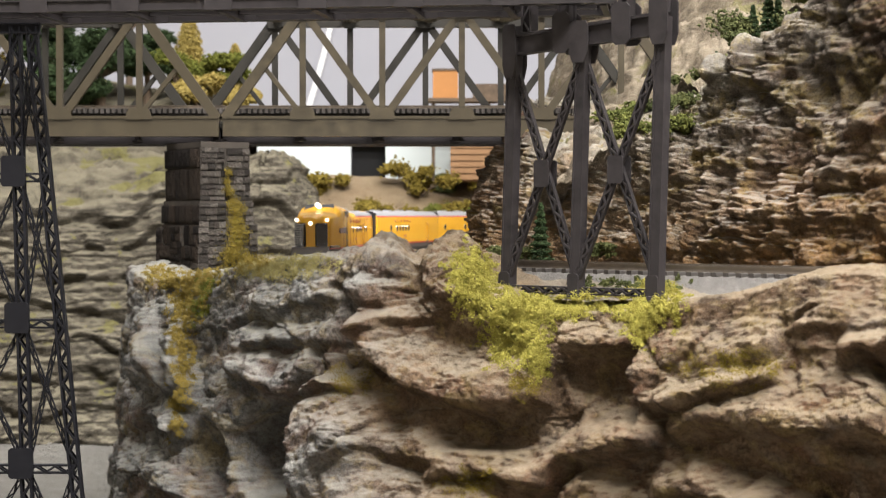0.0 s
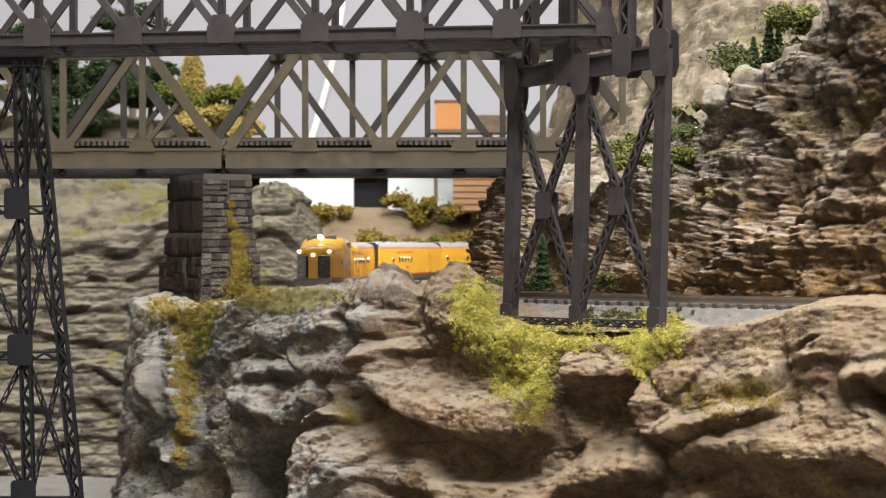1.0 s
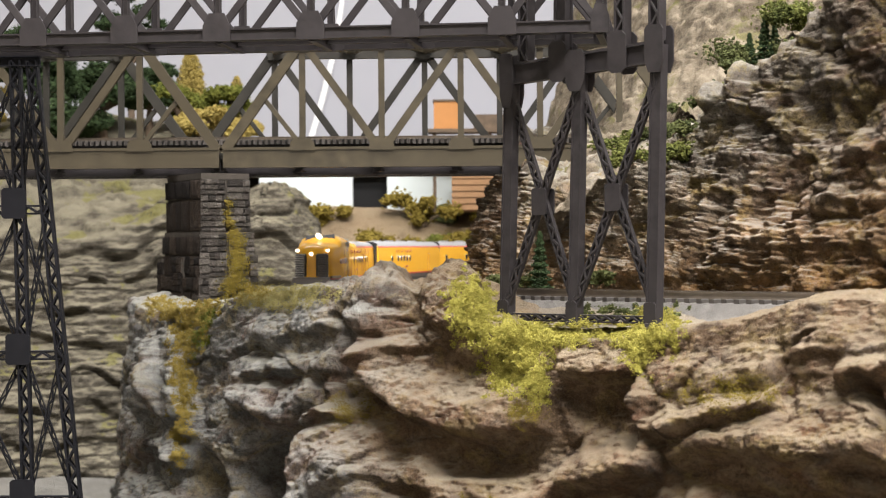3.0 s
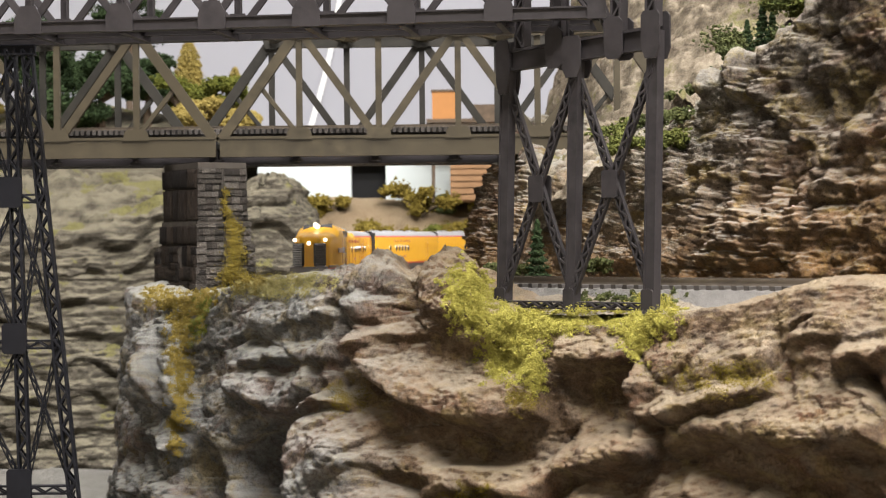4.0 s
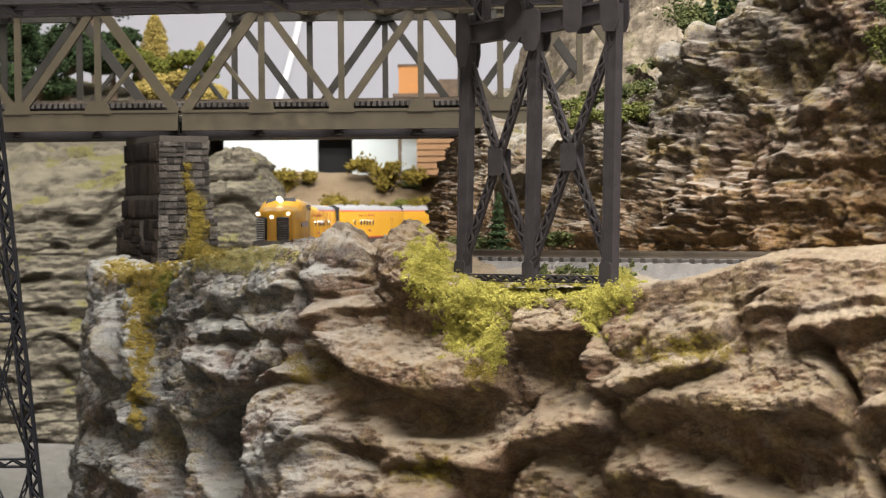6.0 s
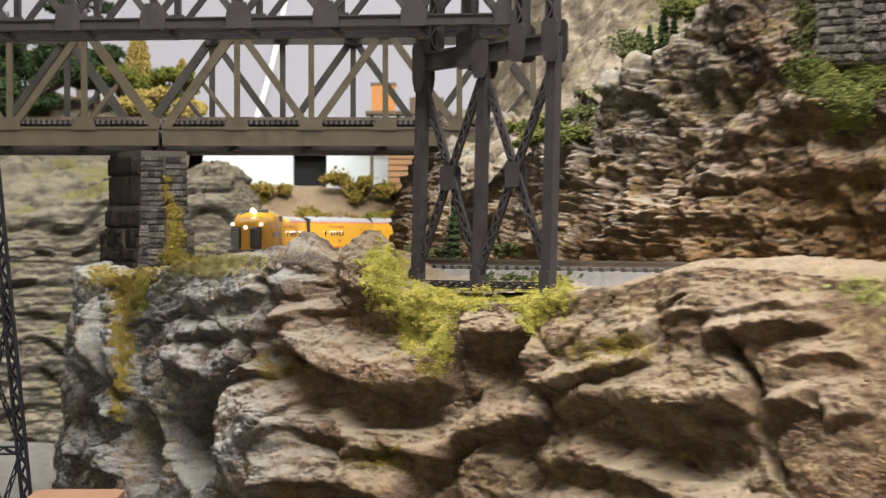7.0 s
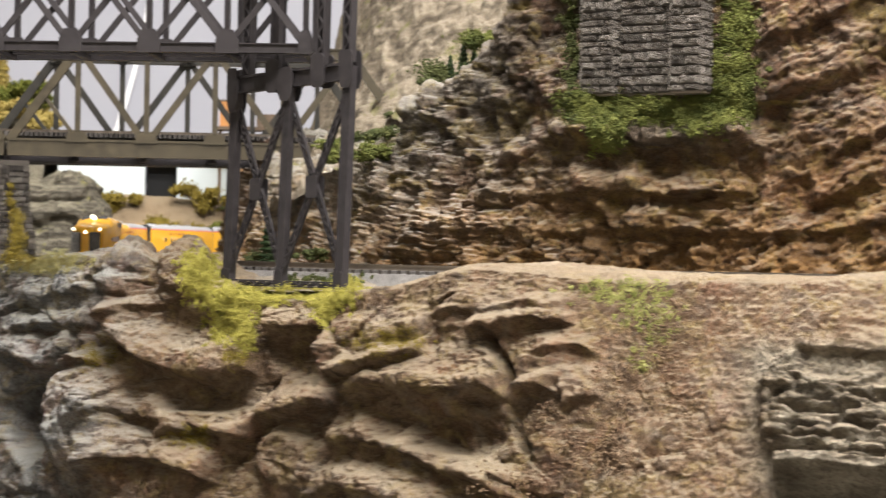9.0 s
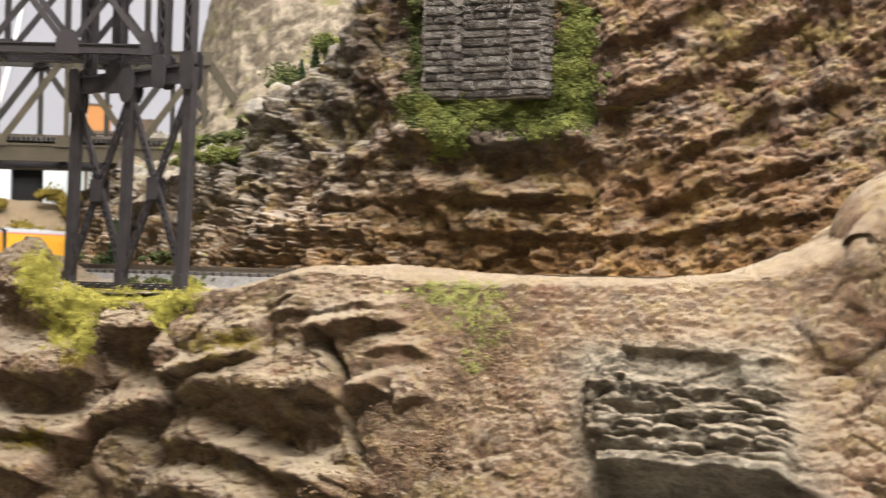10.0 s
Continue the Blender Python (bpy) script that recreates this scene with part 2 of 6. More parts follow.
GREY_ROCK = ((0.075, 0.078, 0.078), (0.19, 0.193, 0.187), (0.37, 0.365, 0.34))
BED_ROCK = ((0.06, 0.048, 0.034), (0.20, 0.17, 0.125), (0.40, 0.355, 0.27))
SAND = ((0.095, 0.056, 0.032), (0.175, 0.108, 0.060), (0.27, 0.185, 0.112))
RUST, STONE, OCHRE, UMBER = (0.21, 0.095, 0.05), (0.22, 0.205, 0.18), (0.36, 0.27, 0.1), (0.042, 0.027, 0.018)
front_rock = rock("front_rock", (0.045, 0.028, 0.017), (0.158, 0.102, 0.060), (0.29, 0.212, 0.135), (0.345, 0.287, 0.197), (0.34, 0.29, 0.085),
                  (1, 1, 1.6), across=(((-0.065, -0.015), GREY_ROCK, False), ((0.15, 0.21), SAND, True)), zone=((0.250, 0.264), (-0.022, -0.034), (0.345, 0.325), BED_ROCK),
                  tints=((RUST, 24.0, 0.5), (STONE, 37.0, 0.35), (OCHRE, 40.0, 0.45), (UMBER, 83.0, 0.35)), turf_at=1.05, dust_light_at=0.68, dust_light_amount=0.62, speck=0.32, cool=((-0.06, 0.01), (0.34, 0.335, 0.295)))
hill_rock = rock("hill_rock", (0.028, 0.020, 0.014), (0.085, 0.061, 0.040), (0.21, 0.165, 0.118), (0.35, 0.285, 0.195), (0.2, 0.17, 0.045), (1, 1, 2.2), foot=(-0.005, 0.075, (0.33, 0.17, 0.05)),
                 across=(((0.14, 0.21), ((0.050, 0.042, 0.034), (0.19, 0.164, 0.132), (0.47, 0.435, 0.375)), False), ((0.105, 0.135), ((0.13, 0.115, 0.088), (0.31, 0.285, 0.225), (0.50, 0.465, 0.385)), False), ((0.046, 0.058), ((0.034, 0.030, 0.025), (0.11, 0.098, 0.081), (0.26, 0.235, 0.195)), False), ((0.275, 0.31), ((0.038, 0.019, 0.011), (0.15, 0.080, 0.042), (0.31, 0.20, 0.105)), True)), tints=((RUST, 27.0, 0.45), (STONE, 33.0, 0.4), ((0.27, 0.2, 0.055), 30.0, 0.7), (UMBER, 42.0, 0.75)), turf_at=1.08, dust_light_at=0.76, dust_light_amount=0.5, speck=0.4, cool=((0.15, 0.22), (0.43, 0.405, 0.35)))
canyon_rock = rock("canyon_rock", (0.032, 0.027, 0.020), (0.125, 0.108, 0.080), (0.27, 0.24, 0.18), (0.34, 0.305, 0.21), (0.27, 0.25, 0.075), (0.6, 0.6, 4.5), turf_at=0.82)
pale_rock = rock("pale_rock", (0.06, 0.045, 0.03), (0.2, 0.16, 0.11), (0.38, 0.32, 0.235), (0.38, 0.32, 0.23), (0.17, 0.16, 0.045), (1, 1, 2.5), turf_at=0.75, dust_light_amount=0.55)
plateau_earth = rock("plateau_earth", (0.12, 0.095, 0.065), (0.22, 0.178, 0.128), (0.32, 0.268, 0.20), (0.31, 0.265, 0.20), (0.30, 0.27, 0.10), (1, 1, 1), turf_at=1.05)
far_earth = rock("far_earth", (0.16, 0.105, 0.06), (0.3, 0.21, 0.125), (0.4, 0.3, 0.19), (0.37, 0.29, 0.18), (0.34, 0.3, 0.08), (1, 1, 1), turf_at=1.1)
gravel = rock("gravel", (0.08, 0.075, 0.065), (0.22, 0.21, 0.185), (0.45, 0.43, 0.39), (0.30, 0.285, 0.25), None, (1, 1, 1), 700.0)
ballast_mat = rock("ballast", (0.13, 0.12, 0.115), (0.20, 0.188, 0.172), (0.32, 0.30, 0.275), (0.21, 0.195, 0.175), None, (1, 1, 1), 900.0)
steel_dark = plain("dark_trestle_paint", (0.030, 0.0265, 0.0270), 0.45, 0.0, 0.4, 160.0, 0.12, 0.0002)
steel_black = plain("black_tower_paint", (0.009, 0.009, 0.011), 0.45, 0.0, 0.3, 220.0, 0.12)
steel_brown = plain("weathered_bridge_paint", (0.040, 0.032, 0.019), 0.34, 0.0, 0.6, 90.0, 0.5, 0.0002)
# bridge paint darkened for the rear trusses, their shade put into the colour
steel_shade = plain("shaded_bridge_paint", (0.020, 0.018, 0.014), 0.5, 0.0, 0.5, 90.0, 0.3)
tie_mat = plain("creosoted_tie", (0.045, 0.038, 0.032), 0.85, 0.0, 0.4)
rail_mat = plain("rail_steel", (0.2, 0.17, 0.14), 0.35, 0.8, 0.3)
wall_mortar = plain("abutment_mortar", (0.17, 0.145, 0.12), 0.95, 0.0, 0.4, 240.0, 0.2)
stone_mortar = plain("pier_mortar", (0.045, 0.038, 0.031), 0.95, 0.0, 0.4, 240.0, 0.2)
foam_yellow = foam("yellow_foam", (0.115, 0.10, 0.016), (0.44, 0.40, 0.095))
foam_olive = foam("olive_foam", (0.075, 0.056, 0.010), (0.27, 0.205, 0.042))
foam_ochre = foam("ochre_foam", (0.10, 0.074, 0.014), (0.33, 0.25, 0.07))
foam_green = foam("green_foam", (0.03, 0.046, 0.010), (0.2, 0.2, 0.04))
foam_pine = foam("pine_foam", (0.012, 0.022, 0.010), (0.05, 0.075, 0.03))
foam_shrub = foam("shrub_foam", (0.018, 0.028, 0.008), (0.165, 0.17, 0.045), 110.0)
foam_dark = foam("dark_foam", (0.018, 0.026, 0.010), (0.095, 0.10, 0.035))
grass_pale = foam("pale_grass", (0.12, 0.13, 0.035), (0.36, 0.35, 0.12), 300.0)
grass_straw = foam("straw_grass", (0.15, 0.13, 0.05), (0.36, 0.32, 0.14), 300.0)
foam_autumn = foam("autumn_foam", (0.17, 0.125, 0.03), (0.43, 0.34, 0.11))
bark = plain("bark", (0.1, 0.07, 0.045), 0.9, 0.0, 0.4)
wood_post = plain("stained_wood", (0.125, 0.066, 0.032), 0.5, 0.0, 0.2, 60.0)

# ---- terrain ----
SURFACES = {}


def terrace(p, freq, amp, seed, chunk=14.0):
    """Bedding: warped layers that jut out at their lower lip and lean back above."""
    w = p[..., 2] * freq + 0.9 * smooth_noise(p * 9.0, seed) + 0.35 * smooth_noise(p * 31.0, seed + 3)
    k = np.floor(w)
    f = w - k
    r = 0.55 + 0.45 * lattice(k, k * 0 + seed, np.floor(p[..., 0] * chunk + 2.5 * smooth_noise(p * chunk * 0.8, seed + 5)), seed)
    return amp * r * (step(0.0, 0.16, f) * (1 - f) ** 0.7 - 0.35)


def cliff(name, controls, ns, nv, back, shape, mat, label, rise=0.0, lip=0.012):
    """A rock face over a foot line. Controls: x, y, foot height, height, lean back per metre up. shape(p, up) gives the relief along the normal."""
    c, arc = catmull(controls, ns)
    tangent = np.gradient(c[:, :2], axis=0)
    tangent /= np.hypot(*tangent.T)[:, None]
    out = np.stack([tangent[:, 1], -tangent[:, 0]], 1)
    v = np.linspace(0, 1, nv)
    face = 0.8
    grid = np.zeros((ns, nv, 3))
    height, lean = c[:, 3], c[:, 4]
    for j, q in enumerate(v):
        lift = rise(c[:, 0]) if callable(rise) else rise
        if q <= face:
            up = height * q / face
            off = lean * up
        else:
            over = (q - face) / (1 - face) * (back(c[:, 0]) if callable(back) else back)
            up = height + lip * (1 - np.exp(-over / lip)) * 0.35 + lift * over
            off = lean * height + over
        grid[:, j, 0] = c[:, 0] - out[:, 0] * off
        grid[:, j, 1] = c[:, 1] - out[:, 1] * off
        grid[:, j, 2] = c[:, 2] + up
    # soften the lip
    for _ in range(6):
        grid[:, 1:-1] = 0.25 * grid[:, :-2] + 0.5 * grid[:, 1:-1] + 0.25 * grid[:, 2:]
    ds, dv = np.gradient(grid, axis=0), np.gradient(grid, axis=1)
    nor = np.cross(ds, dv)
    nor /= np.linalg.norm(nor, axis=-1)[..., None] + 1e-12
    if nor[ns // 2, nv // 4] @ np.array((*out[ns // 2], 0)) < 0:
        nor = -nor
    grid = grid + nor * shape(grid, np.clip(nor[..., 2], 0, 1))[..., None]
    i, j = np.meshgrid(np.arange(ns - 1), np.arange(nv - 1), indexing="ij")
    a = (i * nv + j).ravel()
    quads = np.stack([a, a + nv, a + nv + 1, a + 1], 1)
    return sheet(name, grid.reshape(-1, 3), quads, mat, label)


def sheet(name, verts, quads, mat, label):
    me = bpy.data.meshes.new(name)
    me.from_pydata(verts.tolist(), [], quads.tolist())
    me.polygons.foreach_set("use_smooth", np.ones(len(quads), bool))
    me.materials.append(mat)
    me.update()
    ob = tagged(new(name, me), label, "terrain", kind="structure")
    SURFACES[name] = BVHTree.FromPolygons([Vector(p) for p in verts], quads.tolist())
    return ob


def ground(name, xs, ys, nx, ny, height, keep, mat, label):
    x, y = np.meshgrid(np.linspace(*xs, nx), np.linspace(*ys, ny), indexing="ij")
    p = np.stack([x, y, height(x, y)], -1)
    i, j = np.meshgrid(np.arange(nx - 1), np.arange(ny - 1), indexing="ij")
    ok = keep(x[:-1, :-1], y[:-1, :-1])
    a = (i * ny + j)[ok]
    return sheet(name, p.reshape(-1, 3), np.stack([a, a + ny, a + ny + 1, a + 1], 1), mat, label)


def block(p, x, z, wx, wz, amp, tilt=0.0, sharp=0.5):
    """A jutting boulder or ledge: full at its lower lip, leaning back above, with a ragged outline."""
    ca, sa = math.cos(radians(tilt)), math.sin(radians(tilt))

    def relief(q):
        dx, dz = q[..., 0] - x, q[..., 2] - z
        rag = 0.22 * smooth_noise(q * 38.0, int(1000 * abs(x + z)) % 97) + 0.14 * smooth_noise(q * 110.0, 7)
        a, b = (dx * ca + dz * sa) / wx + rag, (-dx * sa + dz * ca) / wz + rag
        return 1.2 * amp * step(1.05, 0.35, np.abs(a)) * step(-1.15, -1.15 + sharp * 2.4, b) * np.clip((1 - b) / 1.5, 0, 1) ** 0.8

    r = 1.5 * math.hypot(wx, wz)
    return within(p, x - r, x + r, z - r, z + r, relief)


def crag(p, seed, size=1.0):
    """Broken rock at several sizes."""
    w = p + 0.006 * np.stack([smooth_noise(p * 40.0, seed + k) for k in (2, 3, 4)], -1)
    c1, c2, r = cells(w * np.array((26, 26, 30.0)) / size, seed)
    d = 0.0030 * size * (np.minimum(c2 - c1, 0.18) / 0.18 - 0.8) + 0.0030 * size * r
    c1, c2, r = cells(w * np.array((75, 75, 95.0)) / size, seed + 1)
    return d + 0.0010 * size * (np.minimum(c2 - c1, 0.2) / 0.2 - 0.8) + 0.0009 * size * r


def bulge(p, size, amp, seed):
    """Rounded boulders pressed together, with creases between them."""
    w = p + 0.25 / size * np.stack([smooth_noise(p * size * 1.3, seed + k) for k in (2, 3, 4)], -1)
    near, _, r = cells(w * size, seed)
    return amp * (np.sqrt(np.clip(1.15 - near * near, 0, 2)) - 0.75 + 0.35 * r)


def grit(p, seed):
    return 0.0028 * fbm(p * 80.0, 4, seed, 0.62, True) + 0.0026 * fbm(p * 300.0, 3, seed + 4, 0.75)


def within(p, x0, x1, z0, z1, relief):
    """Evaluate a local form only where it can reach."""
    here = (p[..., 0] > x0) & (p[..., 0] < x1) & (p[..., 2] > z0) & (p[..., 2] < z1)
    out = np.zeros(p.shape[:-1])
    if here.any():
        out[here] = relief(p[here])
    return out


def ledge(p, lip, amp, top, cut=0.0035, ends=0.005, rag=1.0):
    """A shelf of rock along the lip (x, z): leans back over the height top above it, cut away sharply below."""
    zs = [q[1] for q in lip]
    return within(p, lip[0][0] - ends - 0.006, lip[-1][0] + ends + 0.006, min(zs) - cut - 0.006, max(zs) + top + 0.006, lambda q: ledge_relief(q, lip, amp, top, cut, ends, rag))


def ledge_relief(p, lip, amp, top, cut, ends, rag):
    seed = int(1000 * abs(lip[0][0] + 3 * lip[0][1])) % 89
    x = p[..., 0] + rag * 0.0030 * smooth_noise(p * 55.0, seed) + rag * 0.0012 * smooth_noise(p * 170.0, seed + 1)
    z = p[..., 2] + rag * 0.0022 * smooth_noise(p * 60.0, seed + 2) + rag * 0.0012 * smooth_noise(p * 190.0, seed + 3)
    t = z - np.interp(x, [q[0] for q in lip], [q[1] for q in lip])
    span_x = step(lip[0][0] - ends, lip[0][0] + ends * 0.4, x) * step(lip[-1][0] + ends, lip[-1][0] - ends * 0.4, x)
    over = np.clip(1 - t / top, 0, 1) * (1 - 0.22 * np.exp(-np.abs(t) / 0.0028))
    worn = 0.85 + 0.3 * smooth_noise(p * 33.0, seed + 4)
    return amp * worn * span_x * np.where(t > 0, over, 0.78 * step(-cut, 0.0, t))


def dome(p, x, z, wx, wz, amp, rag=0.25):
    """A rounded swelling, or a hollow where amp is negative."""

    def relief(q):
        w = rag * smooth_noise(q * 45.0, int(1000 * abs(x - z)) % 83) + 0.5 * rag * smooth_noise(q * 140.0, 9)
        r2 = ((q[..., 0] - x) / wx) ** 2 + ((q[..., 2] - z) / wz) ** 2
        return amp * step(0.0, 1.0, 1.0 - r2 + w)

    k = math.sqrt(1 + 1.5 * rag)
    return within(p, x - wx * k, x + wx * k, z - wz * k, z + wz * k, relief)


def groove(p, line, depth, width):
    """A crack along a line of (x, z)."""

    def relief(q):
        x = q[..., 0] + 0.0025 * smooth_noise(q * 60.0, 13)
        z = q[..., 2] + 0.0025 * smooth_noise(q * 60.0, 14)
        near = np.full(x.shape, 9.0)
        for (x0, z0), (x1, z1) in zip(line[:-1], line[1:]):
            dx, dz = x1 - x0, z1 - z0
            k = np.clip(((x - x0) * dx + (z - z0) * dz) / (dx * dx + dz * dz), 0, 1)
            near = np.minimum(near, np.hypot(x - x0 - k * dx, z - z0 - k * dz))
        return -depth * step(width, 0.0, near)

    xs, zs, r = [q[0] for q in line], [q[1] for q in line], width + 0.004
    return within(p, min(xs) - r, max(xs) + r, min(zs) - r, max(zs) + r, relief)


def front_shape(p, up):
    flat = step(0.75, 0.97, up)
    d = 0.005 * fbm(p * 15.0, 2, 11) + 0.003 * fbm(p * 40.0, 3, 12) * (1 - 0.6 * flat)
    # the forms below are laid out on the finished faces, which stand forward of the sheet
    whole, p = p, p - np.array((0.0115, 0.0, -0.0065))
    # slabs standing on edge at the corner of the gorge
    d = d + block(p, -0.163, -0.045, 0.0055, 0.024, 0.017, 15)
    d = d + block(p, -0.149, -0.046, 0.0042, 0.026, 0.022, 14)
    d = d + block(p, -0.1365, -0.049, 0.0038, 0.026, 0.021, 12)
    d = d + dome(p, -0.156, -0.024, 0.014, 0.012, 0.010)
    d = d + ledge(p, [(-0.170, -0.084), (-0.158, -0.076), (-0.146, -0.074), (-0.136, -0.082)], 0.014, 0.012)
    d = d + ledge(p, [(-0.178, -0.108), (-0.160, -0.104), (-0.140, -0.110)], 0.012, 0.014)
    # grey faceted rock beside the pier, over a deep recess
    d = d + ledge(p, [(-0.112, -0.024), (-0.100, -0.018), (-0.085, -0.0185), (-0.072, -0.013), (-0.056, -0.010)], 0.009, 0.013)
    d = d + ledge(p, [(-0.104, -0.036), (-0.090, -0.0325), (-0.074, -0.033), (-0.060, -0.031)], 0.011, 0.009)
    d = d + ledge(p, [(-0.108, -0.050), (-0.098, -0.052), (-0.088, -0.0555), (-0.078, -0.054), (-0.070, -0.047)], 0.016, 0.017, 0.006)
    d = d + groove(p, [(-0.058, -0.006), (-0.054, -0.020), (-0.056, -0.036), (-0.052, -0.048)], 0.008, 0.0045)
    d = d + dome(p, -0.094, -0.082, 0.019, 0.030, -0.034) + dome(p, -0.126, -0.095, 0.014, 0.03, -0.016)
    # knobs along the rim
    d = d + dome(p, -0.038, 0.001, 0.013, 0.016, 0.0075, 0.5) + dome(p, -0.006, 0.001, 0.015, 0.014, 0.0095, 0.5)
    d = d + ledge(p, [(-0.048, -0.014), (-0.040, -0.011), (-0.030, -0.012)], 0.009, 0.012)
    d = d + ledge(p, [(-0.028, -0.011), (-0.014, -0.008), (0.004, -0.010)], 0.007, 0.008)
    # the scooped shelf with its dark underside
    d = d + ledge(p, [(-0.040, -0.030), (-0.030, -0.022), (-0.018, -0.0165), (0.006, -0.0112)], 0.008, 0.010)
    d = d + dome(p, 0.006, -0.030, 0.026, 0.014, -0.009, 0.15)
    d = d + ledge(p, [(-0.041, -0.0295), (-0.0322, -0.0377), (-0.0217, -0.0471), (-0.0089, -0.0524), (0.006, -0.0557), (0.0206, -0.0539), (0.0337, -0.050)], 0.024, 0.030, 0.005, 0.004, 0.5)
    d = d + dome(p, 0.004, -0.066, 0.030, 0.010, -0.010, 0.15)
    # rough boulder below it
    d = d + dome(p, -0.053, -0.086, 0.026, 0.044, 0.022, 0.2)
    d = d + ledge(p, [(-0.066, -0.054), (-0.056, -0.049), (-0.044, -0.050)], 0.012, 0.008)
    d = d + ledge(p, [(-0.050, -0.082), (-0.034, -0.076), (-0.012, -0.078)], 0.010, 0.014)
    d = d + ledge(p, [(-0.014, -0.086), (0.001, -0.0825), (0.0132, -0.080), (0.028, -0.085)], 0.016, 0.012)
    d = d + ledge(p, [(-0.048, -0.106), (-0.030, -0.099), (-0.010, -0.101), (0.012, -0.108)], 0.016, 0.016)
    # the block under the turf, with a hollow below
    d = d + ledge(p, [(0.044, -0.0280), (0.0538, -0.0275), (0.0693, -0.0260)], 0.018, 0.010, 0.003, 0.003)
    d = d + dome(p, 0.056, -0.042, 0.015, 0.014, -0.010, 0.2)
    # the big block and its neighbours
    d = d + ledge(p, [(0.071, -0.038), (0.078, -0.0345), (0.0862, -0.0315), (0.103, -0.027), (0.119, -0.022)], 0.011, 0.014, 0.010, 0.003)
    d = d + ledge(p, [(0.072, -0.0480), (0.0918, -0.0515), (0.1033, -0.0455), (0.1103, -0.0410), (0.119, -0.0347)], 0.017, 0.020, 0.004, 0.003)
    d = d + groove(p, [(0.1320, -0.008), (0.1273, -0.0127), (0.1200, -0.0240), (0.1165, -0.0360)], 0.006, 0.0020)
    d = d + ledge(p, [(0.088, -0.0610), (0.096, -0.0585), (0.108, -0.0555), (0.124, -0.0565), (0.139, -0.0545), (0.152, -0.0510)], 0.025, 0.024, 0.005, 0.005, 0.6)
    d = d + dome(p, 0.121, -0.073, 0.034, 0.011, -0.010, 0.15)
    d = d + groove(p, [(0.152, -0.030), (0.157, -0.044), (0.155, -0.060), (0.160, -0.075)], 0.010, 0.0035)
    d = d + ledge(p, [(0.144, -0.028), (0.155, -0.0235), (0.167, -0.0185), (0.178, -0.0165)], 0.015, 0.012)
    d = d + ledge(p, [(0.127, -0.0165), (0.137, -0.0140), (0.152, -0.0130), (0.168, -0.0100), (0.182, -0.0095)], 0.008, 0.012)
    d = d + ledge(p, [(0.028, -0.0870), (0.036, -0.0810), (0.0438, -0.0730), (0.0573, -0.0690), (0.0760, -0.0650)], 0.024, 0.016, 0.006)
    d = d + dome(p, 0.052, -0.094, 0.020, 0.020, 0.010) + groove(p, [(0.0690, -0.030), (0.0660, -0.049), (0.0720, -0.058)], 0.008, 0.004)
    d = d + ledge(p, [(0.080, -0.083), (0.094, -0.0800), (0.110, -0.083), (0.1277, -0.0905), (0.1542, -0.0960)], 0.020, 0.014, 0.004)
    d = d + ledge(p, [(0.060, -0.112), (0.082, -0.106), (0.104, -0.108), (0.128, -0.116), (0.150, -0.118)], 0.016, 0.016)
    # two pale horns at the edge of the sand
    d = d + ledge(p, [(0.161, -0.0590), (0.1665, -0.0540), (0.1745, -0.0510)], 0.018, 0.010, 0.003, 0.003)
    d = d + ledge(p, [(0.1765, -0.0560), (0.1810, -0.0530), (0.1915, -0.0500)], 0.022, 0.016, 0.003, 0.003)
    d = d + ledge(p, [(0.170, -0.0330), (0.180, -0.0300), (0.191, -0.0290)], 0.012, 0.010)
    d, p = 0.95 * d, whole
    # the bedded outcrop beside the sandy slope, with its slab below
    zz = -0.0275 + 0.86 * (p[..., 2] + 0.0315)
    bed = step(0.256, 0.266, p[..., 0] - 0.7 * np.clip(p[..., 2] + 0.046, 0.0, 0.02) + 0.010 * smooth_noise(p * 45.0, 15)) * step(-0.0255, -0.0290, zz + 0.002 * smooth_noise(p * 50.0, 19)) * step(0.342, 0.326, p[..., 0] + 0.006 * smooth_noise(p * 60.0, 27))
    knobs, on = np.zeros(bed.shape), bed > 0
    q = p[on]
    near, far, r = cells(q * np.array((60.0, 60.0, 300.0)) + 0.35 * np.stack([smooth_noise(q * 70.0, k) for k in (16, 17, 18)], -1), 21)
    knobs[on] = 0.0036 * r + 0.0028 * (np.minimum(far - near, 0.3) / 0.3) - 0.001 + terrace(q, 170.0, 0.0055, 22, 75.0)
    panel = step(0.277, 0.281, p[..., 0]) * step(0.322, 0.316, p[..., 0]) * step(-0.0305, -0.0315, zz) * step(-0.0415, -0.0400, zz)
    d = d + bed * (0.009 - 0.005 * panel + knobs * step(-0.038, -0.043, zz) * step(-0.069, -0.065, zz) + 0.006 * step(-0.0665, -0.0680, zz) - (0.030 + 0.75 * np.clip(-0.074 - zz, 0, 0.1)) * step(-0.0705, -0.0735, zz))
    # courses of the shaded stone below the slab
    d = d + bed * 0.004 * step(0.25, 0.5, np.abs((zz * 95.0) % 1.0 - 0.5) * 2) * step(-0.075, -0.078, zz)
    sand = step(0.178, 0.206, p[..., 0] + 0.012 * smooth_noise(p * 30.0, 28)) * (1 - bed)
    d = d * (1 - 0.6 * sand)
    rough = (1 - 0.93 * sand) * (1 - 0.7 * flat * step(-0.07, 0.0, np.abs(p[..., 0] + 0.02) - 0.07)) * (1 - 0.6 * bed)
    grey = step(-0.045, -0.065, p[..., 0])
